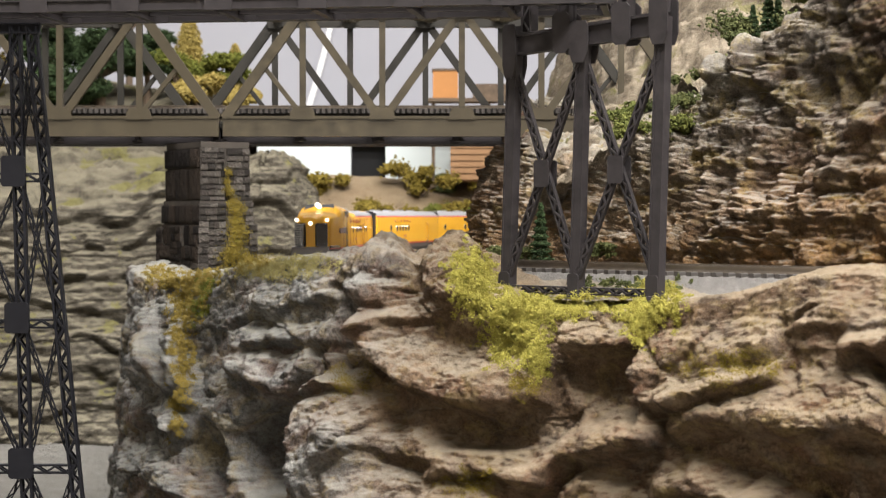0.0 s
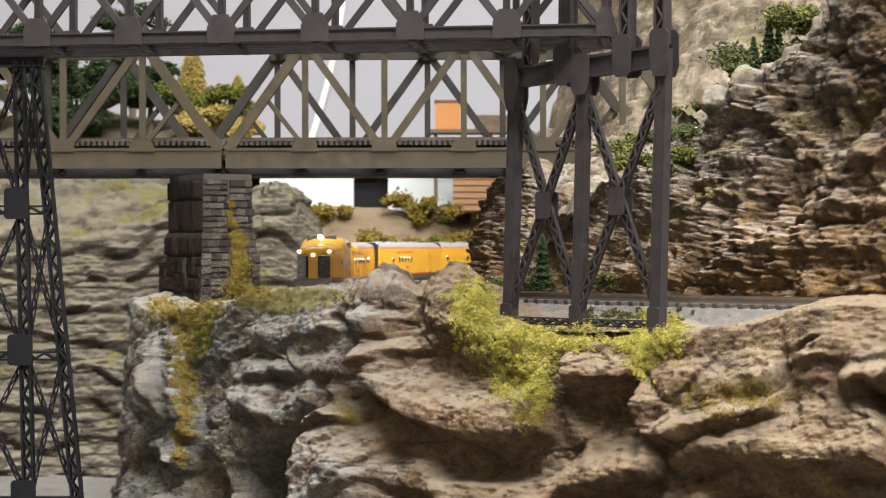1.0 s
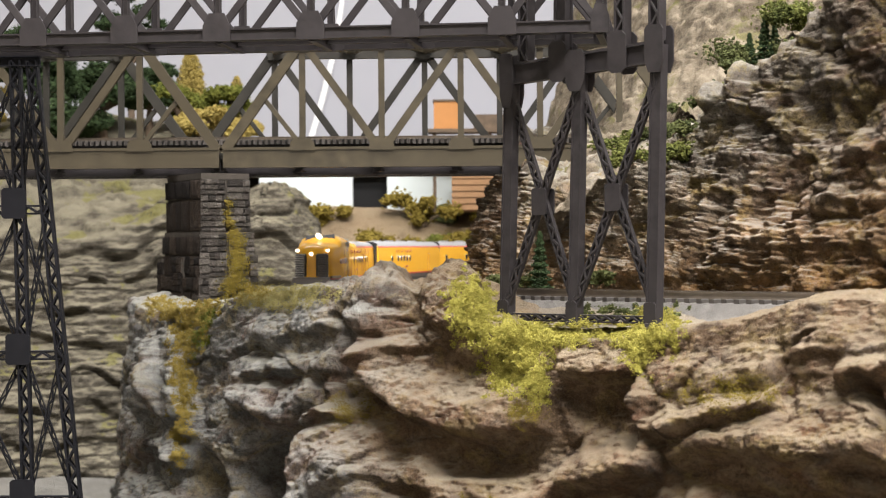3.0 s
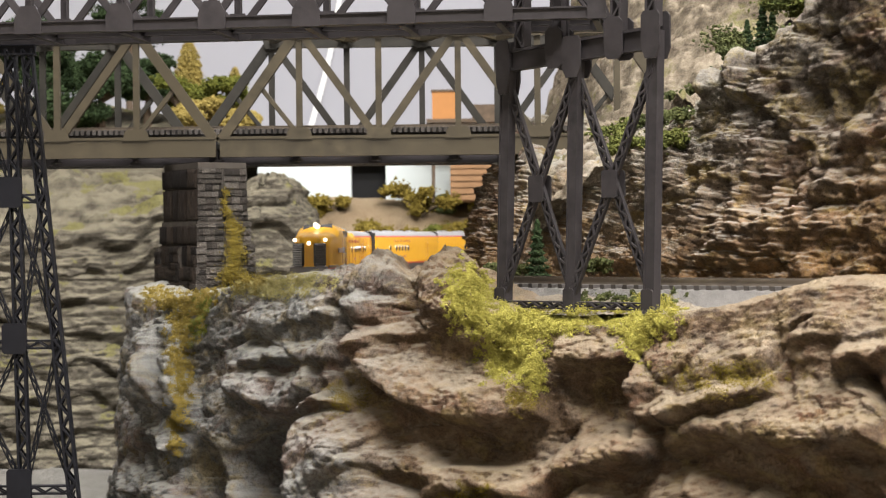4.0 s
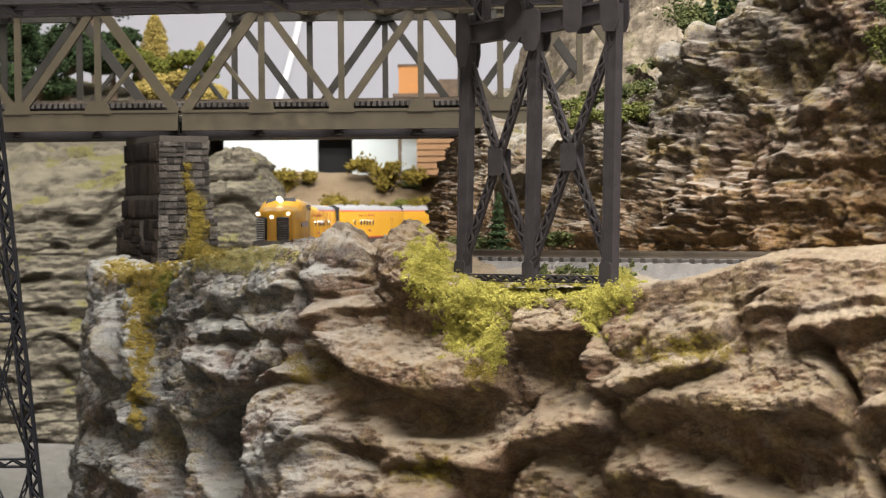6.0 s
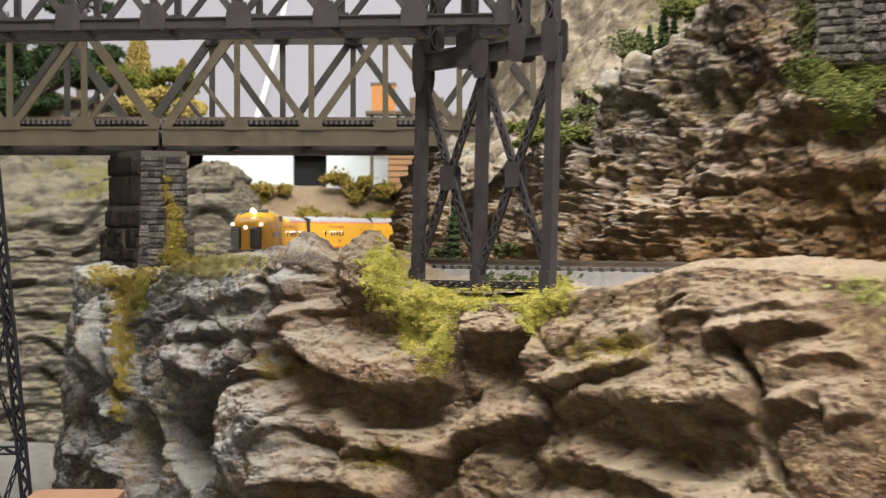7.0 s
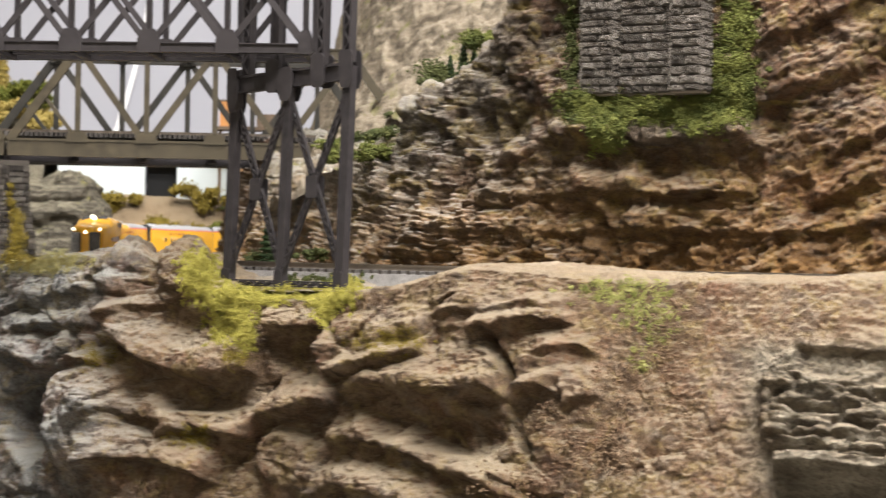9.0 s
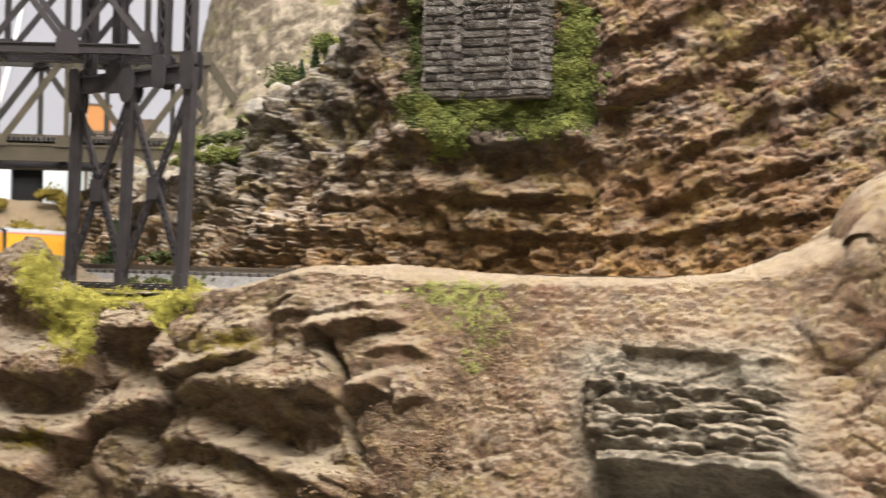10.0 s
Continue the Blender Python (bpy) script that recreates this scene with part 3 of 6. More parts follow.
    d = d + rough * ((0.26 + 0.4 * grey) * crag(p, 5) + bulge(p * np.array((1.0, 1.0, 1.25)), 24.0, 0.007, 6) * step(-0.002, -0.035, p[..., 2]) + bulge(p, 60.0, 0.0026, 8) + terrace(p, 240.0, 0.0004, 35, 45.0))
    knob = step(-0.055, -0.047, p[..., 0]) * step(0.016, 0.008, p[..., 0]) * step(-0.022, -0.012, p[..., 2])
    d = d + knob * (0.7 * crag(p, 7, 0.6) + 0.8 * grit(p, 37))
    far_right = step(0.335, 0.350, p[..., 0] - 0.9 * np.clip(p[..., 2] + 0.02, 0, 0.05)) * (1 - bed)
    # the bank climbs beyond the outcrop
    climb = np.clip(p[..., 0] - 0.335, 0.0, 0.07)
    d = d + (0.18 * climb + 4.5 * climb * climb) * step(-0.045, -0.005, p[..., 2])
    d = d + far_right * (0.5 * crag(p, 24) + bulge(p, 75.0, 0.0045, 25))
    return d + 0.62 * grit(p, 31) * (1 - 0.45 * flat) * (1 - 0.6 * sand) + sand * (0.0008 * fbm(p * 300.0, 2, 33, ridged=True) + (bulge(p, 60.0, 0.0045, 38) + 0.3 * crag(p, 39)) * step(-0.035, -0.075, p[..., 2]))


FOOT = -0.175


def rim(x, y, z, lean, nx, ny):
    k = lean * (z - FOOT)
    return (x + nx * k, y + ny * k, FOOT, z - FOOT, lean)


RIMS = [(-0.178, 1.24, -0.012, 0.12, -1.0, 0.0), (-0.180, 1.15, -0.012, 0.12, -1.0, -0.1), (-0.165, 1.08, -0.014, 0.14, -0.9, -0.4), (-0.125, 1.00, -0.008, 0.2, -0.55, -0.83),
        (-0.07, 0.945, -0.001, 0.22, -0.5, -0.86), (-0.04, 0.917, -0.001, 0.22, -0.45, -0.89), (-0.015, 0.897, -0.001, 0.25, -0.4, -0.9), (0.015, 0.875, -0.015, 0.28, -0.4, -0.9),
        (0.045, 0.853, -0.022, 0.3, -0.4, -0.9), (0.085, 0.822, -0.016, 0.3, -0.4, -0.9), (0.13, 0.792, -0.001, 0.35, -0.45, -0.89), (0.18, 0.752, -0.004, 0.45, -0.58, -0.82), (0.225, 0.712, -0.005, 0.6, -0.6, -0.8),
        (0.28, 0.668, -0.003, 0.7, -0.58, -0.82), (0.345, 0.625, 0.004, 0.7, -0.5, -0.86), (0.385, 0.604, 0.014, 0.7, -0.45, -0.89), (0.52, 0.545, 0.03, 0.7, -0.4, -0.9)]
front = cliff("ground_front", [rim(*r) for r in RIMS], 1250, 390, 0.045, front_shape, front_rock, "brown and grey plaster rock cliff below the railway line", 0.0, 0.012)

EDGE = catmull([r[:2] for r in RIMS], 200)[0]
TRACK, TRACK_S = catmull([(0.75, 0.55), (0.55, 0.635), (0.40, 0.705), (0.30, 0.752), (0.21, 0.798), (0.133, 0.858), (0.072, 0.912), (0.019, 0.975), (-0.053, 1.095), (-0.0805, 1.20), (-0.0745, 1.31), (-0.0535, 1.415), (0.0, 1.61), (0.05, 1.71), (0.13, 1.80), (0.30, 1.88)], 900)


def track_at(s):
    p = np.array([np.interp(s, TRACK_S, TRACK[:, k]) for k in (0, 1)])
    a, b = (np.array([np.interp(e, TRACK_S, TRACK[:, k]) for k in (0, 1)]) for e in (s - 0.002, s + 0.002))
    d = (b - a) / np.linalg.norm(b - a)
    return p, d


def track_z(s):
    """The line falls a little towards the back of the layout."""
    y = np.interp(s, TRACK_S, TRACK[:, 1])
    return -0.0075 * float(step(0.98, 1.17, np.array(y)))


def behind_rim(x, y):
    order = np.argsort(EDGE[:, 0])
    return y - np.interp(x, EDGE[order, 0], EDGE[order, 1])


def inside(x, y):
    """How far a point lies behind the rim of the front cliff, roughly."""
    return (behind_rim(x, y) > np.where((x > 0.0) & (x < 0.12), 0.010, 0.022)) & (x > -0.155)


def plateau_height(x, y):
    p = np.stack([x, y, 0 * x], -1)
    yard = step(-0.01, 0.015, x) * step(0.135, 0.11, x) * step(0.055, 0.025, behind_rim(x, y))
    return -0.0085 - 0.0065 * yard - 0.0085 * step(0.96, 1.12, y) + 0.0025 * fbm(p * 30, 3, 41) + 0.0006 * fbm(p * 300, 3, 42)


ground("ground_plateau", (-0.2, 0.7), (0.5, 1.72), 420, 480, plateau_height, inside, plateau_earth, "sandy earth beside the model railway line")


def hill_shape(p, up):
    d = 0.010 * fbm(p * 13.0, 3, 51) + 0.008 * fbm(p * np.array((42.0, 42.0, 24.0)), 3, 52, ridged=True)
    # bedding: level towards the tower, tilted up beyond the abutment
    tilt = step(0.285, 0.31, p[..., 0])
    q = p.copy()
    q[..., 2] = p[..., 2] - 0.42 * (p[..., 0] - 0.3) * tilt
    middle = step(0.195, 0.215, p[..., 0]) * (1 - tilt)
    left = step(0.20, 0.15, p[..., 0] - 0.35 * np.clip(p[..., 2] - 0.06, 0, 0.1))
    d = d + terrace(q, 75.0, 0.0011, 53, 30.0) * (0.8 + 1.6 * tilt) + terrace(q, 190.0, 0.0008, 54, 70.0) * (0.6 + 0.4 * tilt + 0.9 * left - 0.35 * middle) + terrace(q, 330.0, 0.0012, 56, 110.0) * (0.5 + left - 0.3 * middle) + 0.002 * fbm(q * np.array((45.0, 45.0, 90.0)), 3, 58, 0.6, True)
    near, _, r = cells(q * np.array((85.0, 85.0, 270.0)) + 0.5 * np.stack([smooth_noise(p * 60.0, k) for k in (66, 67, 68)], -1), 69)
    d = d + (0.0012 * r + 0.0016 * np.clip(1 - 1.3 * near, 0, 1)) * step(-0.35, 0.25, smooth_noise(p * 24.0, 70))
    f = 0
    # ledges and hollows between the tower and the abutment
    f = f + ledge(p, [(0.137, 0.0885), (0.148, 0.086), (0.158, 0.081)], 0.008, 0.016) + dome(p, 0.147, 0.072, 0.012, 0.012, -0.007)
    f = f + ledge(p, [(0.169, 0.092), (0.178, 0.0935), (0.187, 0.090)], 0.013, 0.012, 0.004, 0.003) + dome(p, 0.178, 0.076, 0.011, 0.016, -0.012, 0.15)
    f = f + ledge(p, [(0.139, 0.0440), (0.1463, 0.0465), (0.1560, 0.0450)], 0.009, 0.010)
    f = f + ledge(p, [(0.156, 0.0300), (0.167, 0.0330), (0.180, 0.0325)], 0.011, 0.008) + ledge(p, [(0.156, 0.0180), (0.175, 0.0200), (0.198, 0.0190)], 0.010, 0.012)
    f = f + ledge(p, [(0.112, 0.0030), (0.126, 0.0060), (0.140, 0.0050), (0.156, 0.0060)], 0.010, 0.009)
    f = f + ledge(p, [(0.179, 0.0370), (0.190, 0.0390), (0.206, 0.0380)], 0.010, 0.010) + ledge(p, [(0.186, 0.0580), (0.200, 0.0600), (0.213, 0.0700)], 0.011, 0.014)
    # the brow under the abutment and the ochre steps below it
    f = f + ledge(p, [(0.214, 0.0720), (0.235, 0.0690), (0.266, 0.0680), (0.302, 0.0700)], 0.014, 0.012, 0.008) + dome(p, 0.255, 0.056, 0.050, 0.010, -0.006, 0.2)
    f = f + ledge(p, [(0.214, 0.0400), (0.235, 0.0410), (0.268, 0.0380), (0.300, 0.0400)], 0.012, 0.010) + ledge(p, [(0.205, 0.0200), (0.240, 0.0210), (0.280, 0.0190)], 0.010, 0.012)
    # tilted shelves beyond the abutment
    f = f + ledge(p, [(0.308, 0.0880), (0.345, 0.1040), (0.383, 0.1250), (0.43, 0.145)], 0.016, 0.022, 0.008) + ledge(p, [(0.310, 0.118), (0.340, 0.134), (0.380, 0.155)], 0.012, 0.018)
    f = f + ledge(p, [(0.350, 0.0640), (0.386, 0.0850), (0.43, 0.098)], 0.013, 0.018) + ledge(p, [(0.330, 0.034), (0.372, 0.050), (0.43, 0.066)], 0.010, 0.016)
    f = f + ledge(p, [(0.315, 0.018), (0.36, 0.026), (0.43, 0.036)], 0.009, 0.012)
    d = d + (0.6 + 0.3 * tilt + 0.3 * middle) * f
    return d + (0.95 - 0.6 * tilt - 0.3 * middle) * crag(p, 55) + bulge(p * np.array((1.0, 1.0, 0.6)), 30.0, 0.009, 59) + 1.0 * grit(p, 57)


cliff("ground_hill", [
    (0.09, 1.34, -0.02, 0.06, 0.3), (0.048, 1.26, -0.02, 0.085, 0.25), (0.024, 1.19, -0.02, 0.094, 0.2), (0.028, 1.13, -0.02, 0.086, 0.3), (0.050, 1.07, -0.018, 0.066, 0.4), (0.080, 0.995, -0.012, 0.070, 0.4),
    (0.115, 0.945, -0.012, 0.102, 0.30), (0.135, 0.912, -0.012, 0.120, 0.26), (0.156, 0.887, -0.012, 0.140, 0.22), (0.18, 0.868, -0.012, 0.170, 0.2), (0.21, 0.848, -0.012, 0.20, 0.16), (0.24, 0.83, -0.012, 0.24, 0.14),
    (0.275, 0.81, -0.012, 0.25, 0.15), (0.32, 0.783, -0.012, 0.25, 0.22), (0.40, 0.745, -0.012, 0.25, 0.3), (0.56, 0.67, -0.012, 0.25, 0.3)], 1000, 380, 0.22, hill_shape, hill_rock, "dark brown layered plaster rock hillside behind the track", 0.03, 0.03)


def canyon_shape(p, up):
    slope = step(-0.22, -0.15, p[..., 0])
    d = 0.016 * fbm(p * 8.0, 3, 61) + terrace(p, 34.0, 0.016, 62) * (1 + 0.5 * slope) + terrace(p, 95.0, 0.004, 63) * (1 - 0.6 * slope)
    d = d * (1 - 0.6 * step(-0.185, -0.115, p[..., 0]))
    return d + 0.008 * (1 - 0.75 * step(-0.185, -0.115, p[..., 0])) * fbm(p * 40.0, 4, 64, ridged=True) + 0.002 * fbm(p * 240.0, 2, 65)


cliff("ground_canyon", [
    (-0.98, 1.41, -0.2, 0.238, 0.35), (-0.69, 1.515, -0.2, 0.238, 0.35), (-0.437, 1.596, -0.2, 0.238, 0.35), (-0.31, 1.654, -0.2, 0.226, 0.35), (-0.247, 1.66, -0.2, 0.255, 0.35), (-0.20, 1.645, -0.2, 0.275, 0.40),
    (-0.165, 1.635, -0.2, 0.252, 0.5), (-0.135, 1.63, -0.2, 0.240, 0.55), (-0.105, 1.63, -0.2, 0.226, 0.55), (-0.075, 1.635, -0.2, 0.208, 0.55), (-0.040, 1.645, -0.2, 0.180, 0.55), (0.0, 1.66, -0.2, 0.14, 0.5)], 620, 320, lambda x: 0.3 - 0.25 * step(-0.31, -0.24, x), canyon_shape, canyon_rock, "grey-tan stratified canyon wall with dry grass", lambda x: 0.28 * step(-0.195, -0.30, x) - 0.02 - 0.2 * step(-0.185, -0.125, x), 0.02)


def far_height(x, y):
    p = np.stack([x, y, 0 * x], -1)
    return -0.02 + 0.080 * step(1.79, 1.91, y) + 0.006 * fbm(p * 16, 3, 71) + 0.0015 * fbm(p * 120, 3, 72)


ground("ground_far_slope", (-0.20, 0.5), (1.66, 2.2), 260, 200, far_height, lambda x, y: x > -0.115 - 0.6 * (y - 1.80), far_earth, "tan earth bank in front of the works building")


def back_height(x, y):
    p = np.stack([x, y, 0 * x], -1)
    m = 0.105 * np.exp(-((x + 0.42) / 0.16) ** 2 - ((y - 2.05) / 0.16) ** 2)
    m = m + 0.05 * np.exp(-((x + 0.24) / 0.10) ** 2 - ((y - 2.0) / 0.12) ** 2)
    return 0.065 - 0.06 * step(1.93, 1.84, y) + m + 0.016 * fbm(p * 13, 4, 81) + 0.003 * fbm(p * 90, 3, 82, ridged=True)


ground("ground_back_hills", (-1.2, 0.0), (1.84, 2.5), 300, 200, back_height, lambda x, y: (x < -0.205) | (y > 2.13), canyon_rock, "rocky wooded back hills")


def slope_height(x, y):
    p = np.stack([x, y, 0 * x], -1)
    m = 0.03 + 0.55 * (x - 0.03) + 0.75 * np.maximum(y - 1.08, 0) * step(0.05, 0.2, x)
    m = np.clip(m, 0.0, 0.4) + 0.020 * fbm(p * 14, 3, 84)
    k = m * 55 + 0.5 * fbm(p * 40, 2, 83)
    m = 0.45 * m + 0.55 * (np.floor(k) + step(0.55, 0.95, k - np.floor(k))) / 55
    return m + 0.012 * fbm(p * 16, 4, 85) + 0.009 * fbm(p * 50, 4, 86, ridged=True) + 0.004 * fbm(p * 160, 3, 87, ridged=True)


ground("ground_pale_slope", (0.05, 0.65), (1.03, 1.6), 420, 380, slope_height, lambda x, y: x > 0.03 + 0 * y, pale_rock, "pale rock slope with dry brush behind the hill")


def bed_height(x, y):
    p = np.stack([x, y, 0 * x], -1)
    return -0.182 + 0.012 * fbm(p * 7, 3, 91) + 0.006 * fbm(p * 55, 3, 92, ridged=True)


ground("ground_gorge_bed", (-2.4, 2.4), (0.25, 2.6), 260, 160, bed_height, lambda x, y: x < 9, gravel, "pale gravel river bed at the bottom of the gorge")


# ---- the room ----
def slab(name, c, size, mat, label, cat):
    g = Geo()
    g.box(c, size)
    return solid(name, g, mat, label, cat, kind="structure")


backdrop_paint = plain("backdrop_paint", (0.375, 0.378, 0.415), 0.9, 0.0, 0.05, 6.0)
room_paint = plain("room_paint", (0.62, 0.58, 0.5), 0.9, 0.0, 0.05, 8.0)
slab("backdrop", (0, 2.63, 0.5), (4.8, 0.02, 1.7), backdrop_paint, "pale grey-lilac painted sky backdrop board", "backdrop")
slab("wall_west", (-2.45, 0.6, 0.3), (0.05, 4.1, 2.6), room_paint, "plain cream room wall", "wall")
slab("wall_east", (2.45, 0.6, 0.3), (0.05, 4.1, 2.6), room_paint, "plain cream room wall", "wall")
slab("fascia_front", (0, 0.24, -0.58), (4.8, 0.02, 0.8), room_paint, "plain painted fascia board along the layout edge", "fascia")
slab("wall_south", (0, -1.45, 0.3), (4.9, 0.05, 2.6), room_paint, "plain cream room wall", "wall")
slab("wall_north", (0, 2.68, 0.3), (4.9, 0.05, 2.6), room_paint, "plain cream room wall", "wall")
slab("floor", (0, 0.6, -1.0), (4.95, 4.2, 0.05), plain("floor_carpet", (0.2, 0.18, 0.16), 0.95), "grey-brown carpet floor", "floor")
slab("ceiling", (0, 0.6, 1.45), (4.95, 4.2, 0.05), plain("ceiling_white", (0.78, 0.76, 0.72), 0.95, vary=0.05), "white ceiling", "ceiling")

# ---- steelwork ----
def laced(geo, p, q, w, d, up, pitch=None, lace=0.0007):
    """A laced member: four corner angles joined by zigzag bars on its two broad faces."""
    p, q = Vector(p), Vector(q)
    along = (q - p).normalized()
    side = along.cross(Vector(up)).normalized()
    top = side.cross(along)
    k = w * 0.2
    for a in (-1, 1):
        o = side * a * (w / 2 - k / 2)
        geo.bar(p + o, q + o, k, d, up)
    n = max(2, int((q - p).length / (pitch or w * 0.95)))
    for f in (-1, 1):
        for i in range(n):
            a = p.lerp(q, i / n) + top * f * d * 0.45
            b = p.lerp(q, (i + 1) / n) + top * f * d * 0.45
            s = side * (w / 2 - k) * (1 if i % 2 else -1)
            geo.bar(a - s, b + s, lace * 1.4, lace, top)


def one(build):
    g = Geo()
    build(g)
    return g


def octagon(w, h, cut):
    a, b = w / 2, h / 2
    return [(-a + cut, -b), (a - cut, -b), (a, -b + cut), (a, b - cut), (a - cut, b), (-a + cut, b), (-a, b - cut), (-a, -b + cut)]


# front trestle bent: three columns, a cap girder, two laced crosses
LEGS = [(0.0292, 0.888), (0.0580, 0.863), (0.0893, 0.838)]
TOPS, FOOTZ, LEANX = (0.0985, 0.1005, 0.1030), -0.0135, 0.003
bent = thing("trestle_bent", (0.055, 0.863, FOOTZ), "dark grey steel trestle bent with laced cross bracing on yellow turf", "trestle")
cap_dir = Vector((LEGS[2][0] - LEGS[0][0], LEGS[2][1] - LEGS[0][1], 0)).normalized()
face_dir = Vector((cap_dir.y, -cap_dir.x, 0))
if face_dir.y > 0:
    face_dir = -face_dir


def leg_point(i, dz, top=True):
    """A point of leg i, dz above its top or its foot."""
    x, y = LEGS[i]
    z = (TOPS[i] if top else FOOTZ) + dz
    return Vector((x + LEANX * (z - FOOTZ) / (TOPS[i] - FOOTZ), y, z))


for i, w in enumerate((0.0050, 0.0048, 0.0052)):
    column = part("column", one(lambda g: g.girder(leg_point(i, 0, False), leg_point(i, 0.002), w, w * 1.05, cap_dir, 0.82)), steel_dark, bent)
    part("foot_plate", one(lambda g: (g.plate(octagon(w + 0.0008, 0.010, 0.001), leg_point(i, 0.005, False) + face_dir * (w / 2 + 0.0008), cap_dir, (0, 0, 1), 0.0008), g.box(leg_point(i, 0.0005, False), (0.0085, 0.0085, 0.0015)))), steel_dark, column)
part("cap_girder", one(lambda g: g.girder(leg_point(0, -0.001), leg_point(2, -0.001), 0.0045, 0.0095, (0, 0, 1))), steel_dark, bent)
for i, (w, h, dz) in enumerate(((0.0072, 0.024, -0.004), (0.0098, 0.018, -0.004), (0.0092, 0.020, 0.0))):
    for f in (-1, 1):
        part("gusset_plate", one(lambda g: g.plate([(-w * 0.3, -h / 2), (w * 0.3, -h / 2), (w / 2, -h * 0.25), (w / 2, h * 0.4), (w * 0.36, h / 2), (-w * 0.36, h / 2), (-w / 2, h * 0.4), (-w / 2, -h * 0.25)], leg_point(i, dz) + face_dir * 0.0040 * f, cap_dir, (0, 0, 1), 0.0009)), steel_dark, bent)
for i in (0, 1):
    a0, a1, b0, b1 = leg_point(i, 0.006, False), leg_point(i, -0.012), leg_point(i + 1, 0.006, False), leg_point(i + 1, -0.012)
    for p, q in ((a0, b1), (b0, a1)):
        o = face_dir * 0.0012 * (1 if p is a0 else -1)
        part("laced_brace", one(lambda g: laced(g, p + o, q + o, 0.0038, 0.0022, face_dir)), steel_dark, bent)
    mid = (a0 + a1 + b0 + b1) / 4
    for f in (-1, 1):
        part("centre_plate", one(lambda g: g.plate(octagon(0.0078, 0.0118, 0.0008), mid + face_dir * 0.0030 * f, cap_dir, (0, 0, 1), 0.0008)), steel_dark, bent)
    for back in (0.0, 0.03):
        part("sill", one(lambda g: laced(g, leg_point(i, 0.0025, False) - face_dir * back, leg_point(i + 1, 0.0025, False) - face_dir * back, 0.0034, 0.003, face_dir)), steel_dark, bent)
# upper posts on the cap
for k, solid_post in ((0.10, False), (0.36, True), (0.76, False), (0.985, False)):
    foot = leg_point(0, 0.004).lerp(leg_point(2, 0.004), k)
    top = foot + Vector((0.002, 0.003, 0.13))
    part("upper_post", one(lambda g: g.channel(foot, top, 0.0062, 0.0062, face_dir) if solid_post else laced(g, foot, top, 0.0056, 0.0056, face_dir)), steel_dark, bent)
    if 0.2 < k < 0.9:
        for f in (-1, 1):
            part("base_plate", one(lambda g: g.plate(octagon(0.0092, 0.018, 0.002), foot + Vector((0, 0, -0.003)) + face_dir * 0.0042 * f, cap_dir, (0, 0, 1), 0.0009)), steel_dark, bent)

# black tower under the far end of the upper bridge
tower = thing("trestle_tower", (-0.195, 0.93, -0.165), "black laced steel trestle tower standing in the gorge", "trestle")
for dy, dx in ((0.0, 0.0),):
    A = lambda z: Vector((-0.2010 + dx + (0.112 - z) * 0.021, 0.93 + dy, z))
    B = lambda z: Vector((-0.1935 + dx + (0.112 - z) * 0.094, 0.93 + dy, z))
    C = lambda z: Vector((-0.222 + dx - (0.112 - z) * 0.05, 0.93 + dy, z))
    for f in (A, B, C):
        part("laced_leg", one(lambda g: laced(g, f(-0.168), f(0.110), 0.0056, 0.005, (0, -1, 0), 0.0052)), steel_black, tower)
    levels = (0.0394, -0.0294, -0.098, -0.163)
    part("cap_beam", one(lambda g: g.girder(C(0.1095), B(0.1095) + Vector((0.004, 0, 0)), 0.007, 0.005)), steel_black, tower)
    for z in levels:
        part("strut", one(lambda g: laced(g, C(z), B(z), 0.0045, 0.0036, (0, -1, 0))), steel_black, tower)
        part("gusset_plate", one(lambda g: g.plate(octagon(0.0115, 0.0145, 0.0012), A(z + 0.003) + Vector((-0.002, -0.0035, 0)), (1, 0, 0), (0, 0, 1), 0.0009)), steel_black, tower)
    for z0, z1 in zip((0.105,) + levels[:-1], levels):
        for p, q in ((A(z0), B(z1)), (A(z1), B(z0)), (C(z0), A(z1)), (A(z0), C(z1))):
            part("brace", one(lambda g: laced(g, p + Vector((0, 0.001, 0)), q, 0.0024, 0.0016, (0, -1, 0), 0.004, 0.0005)), steel_black, tower)

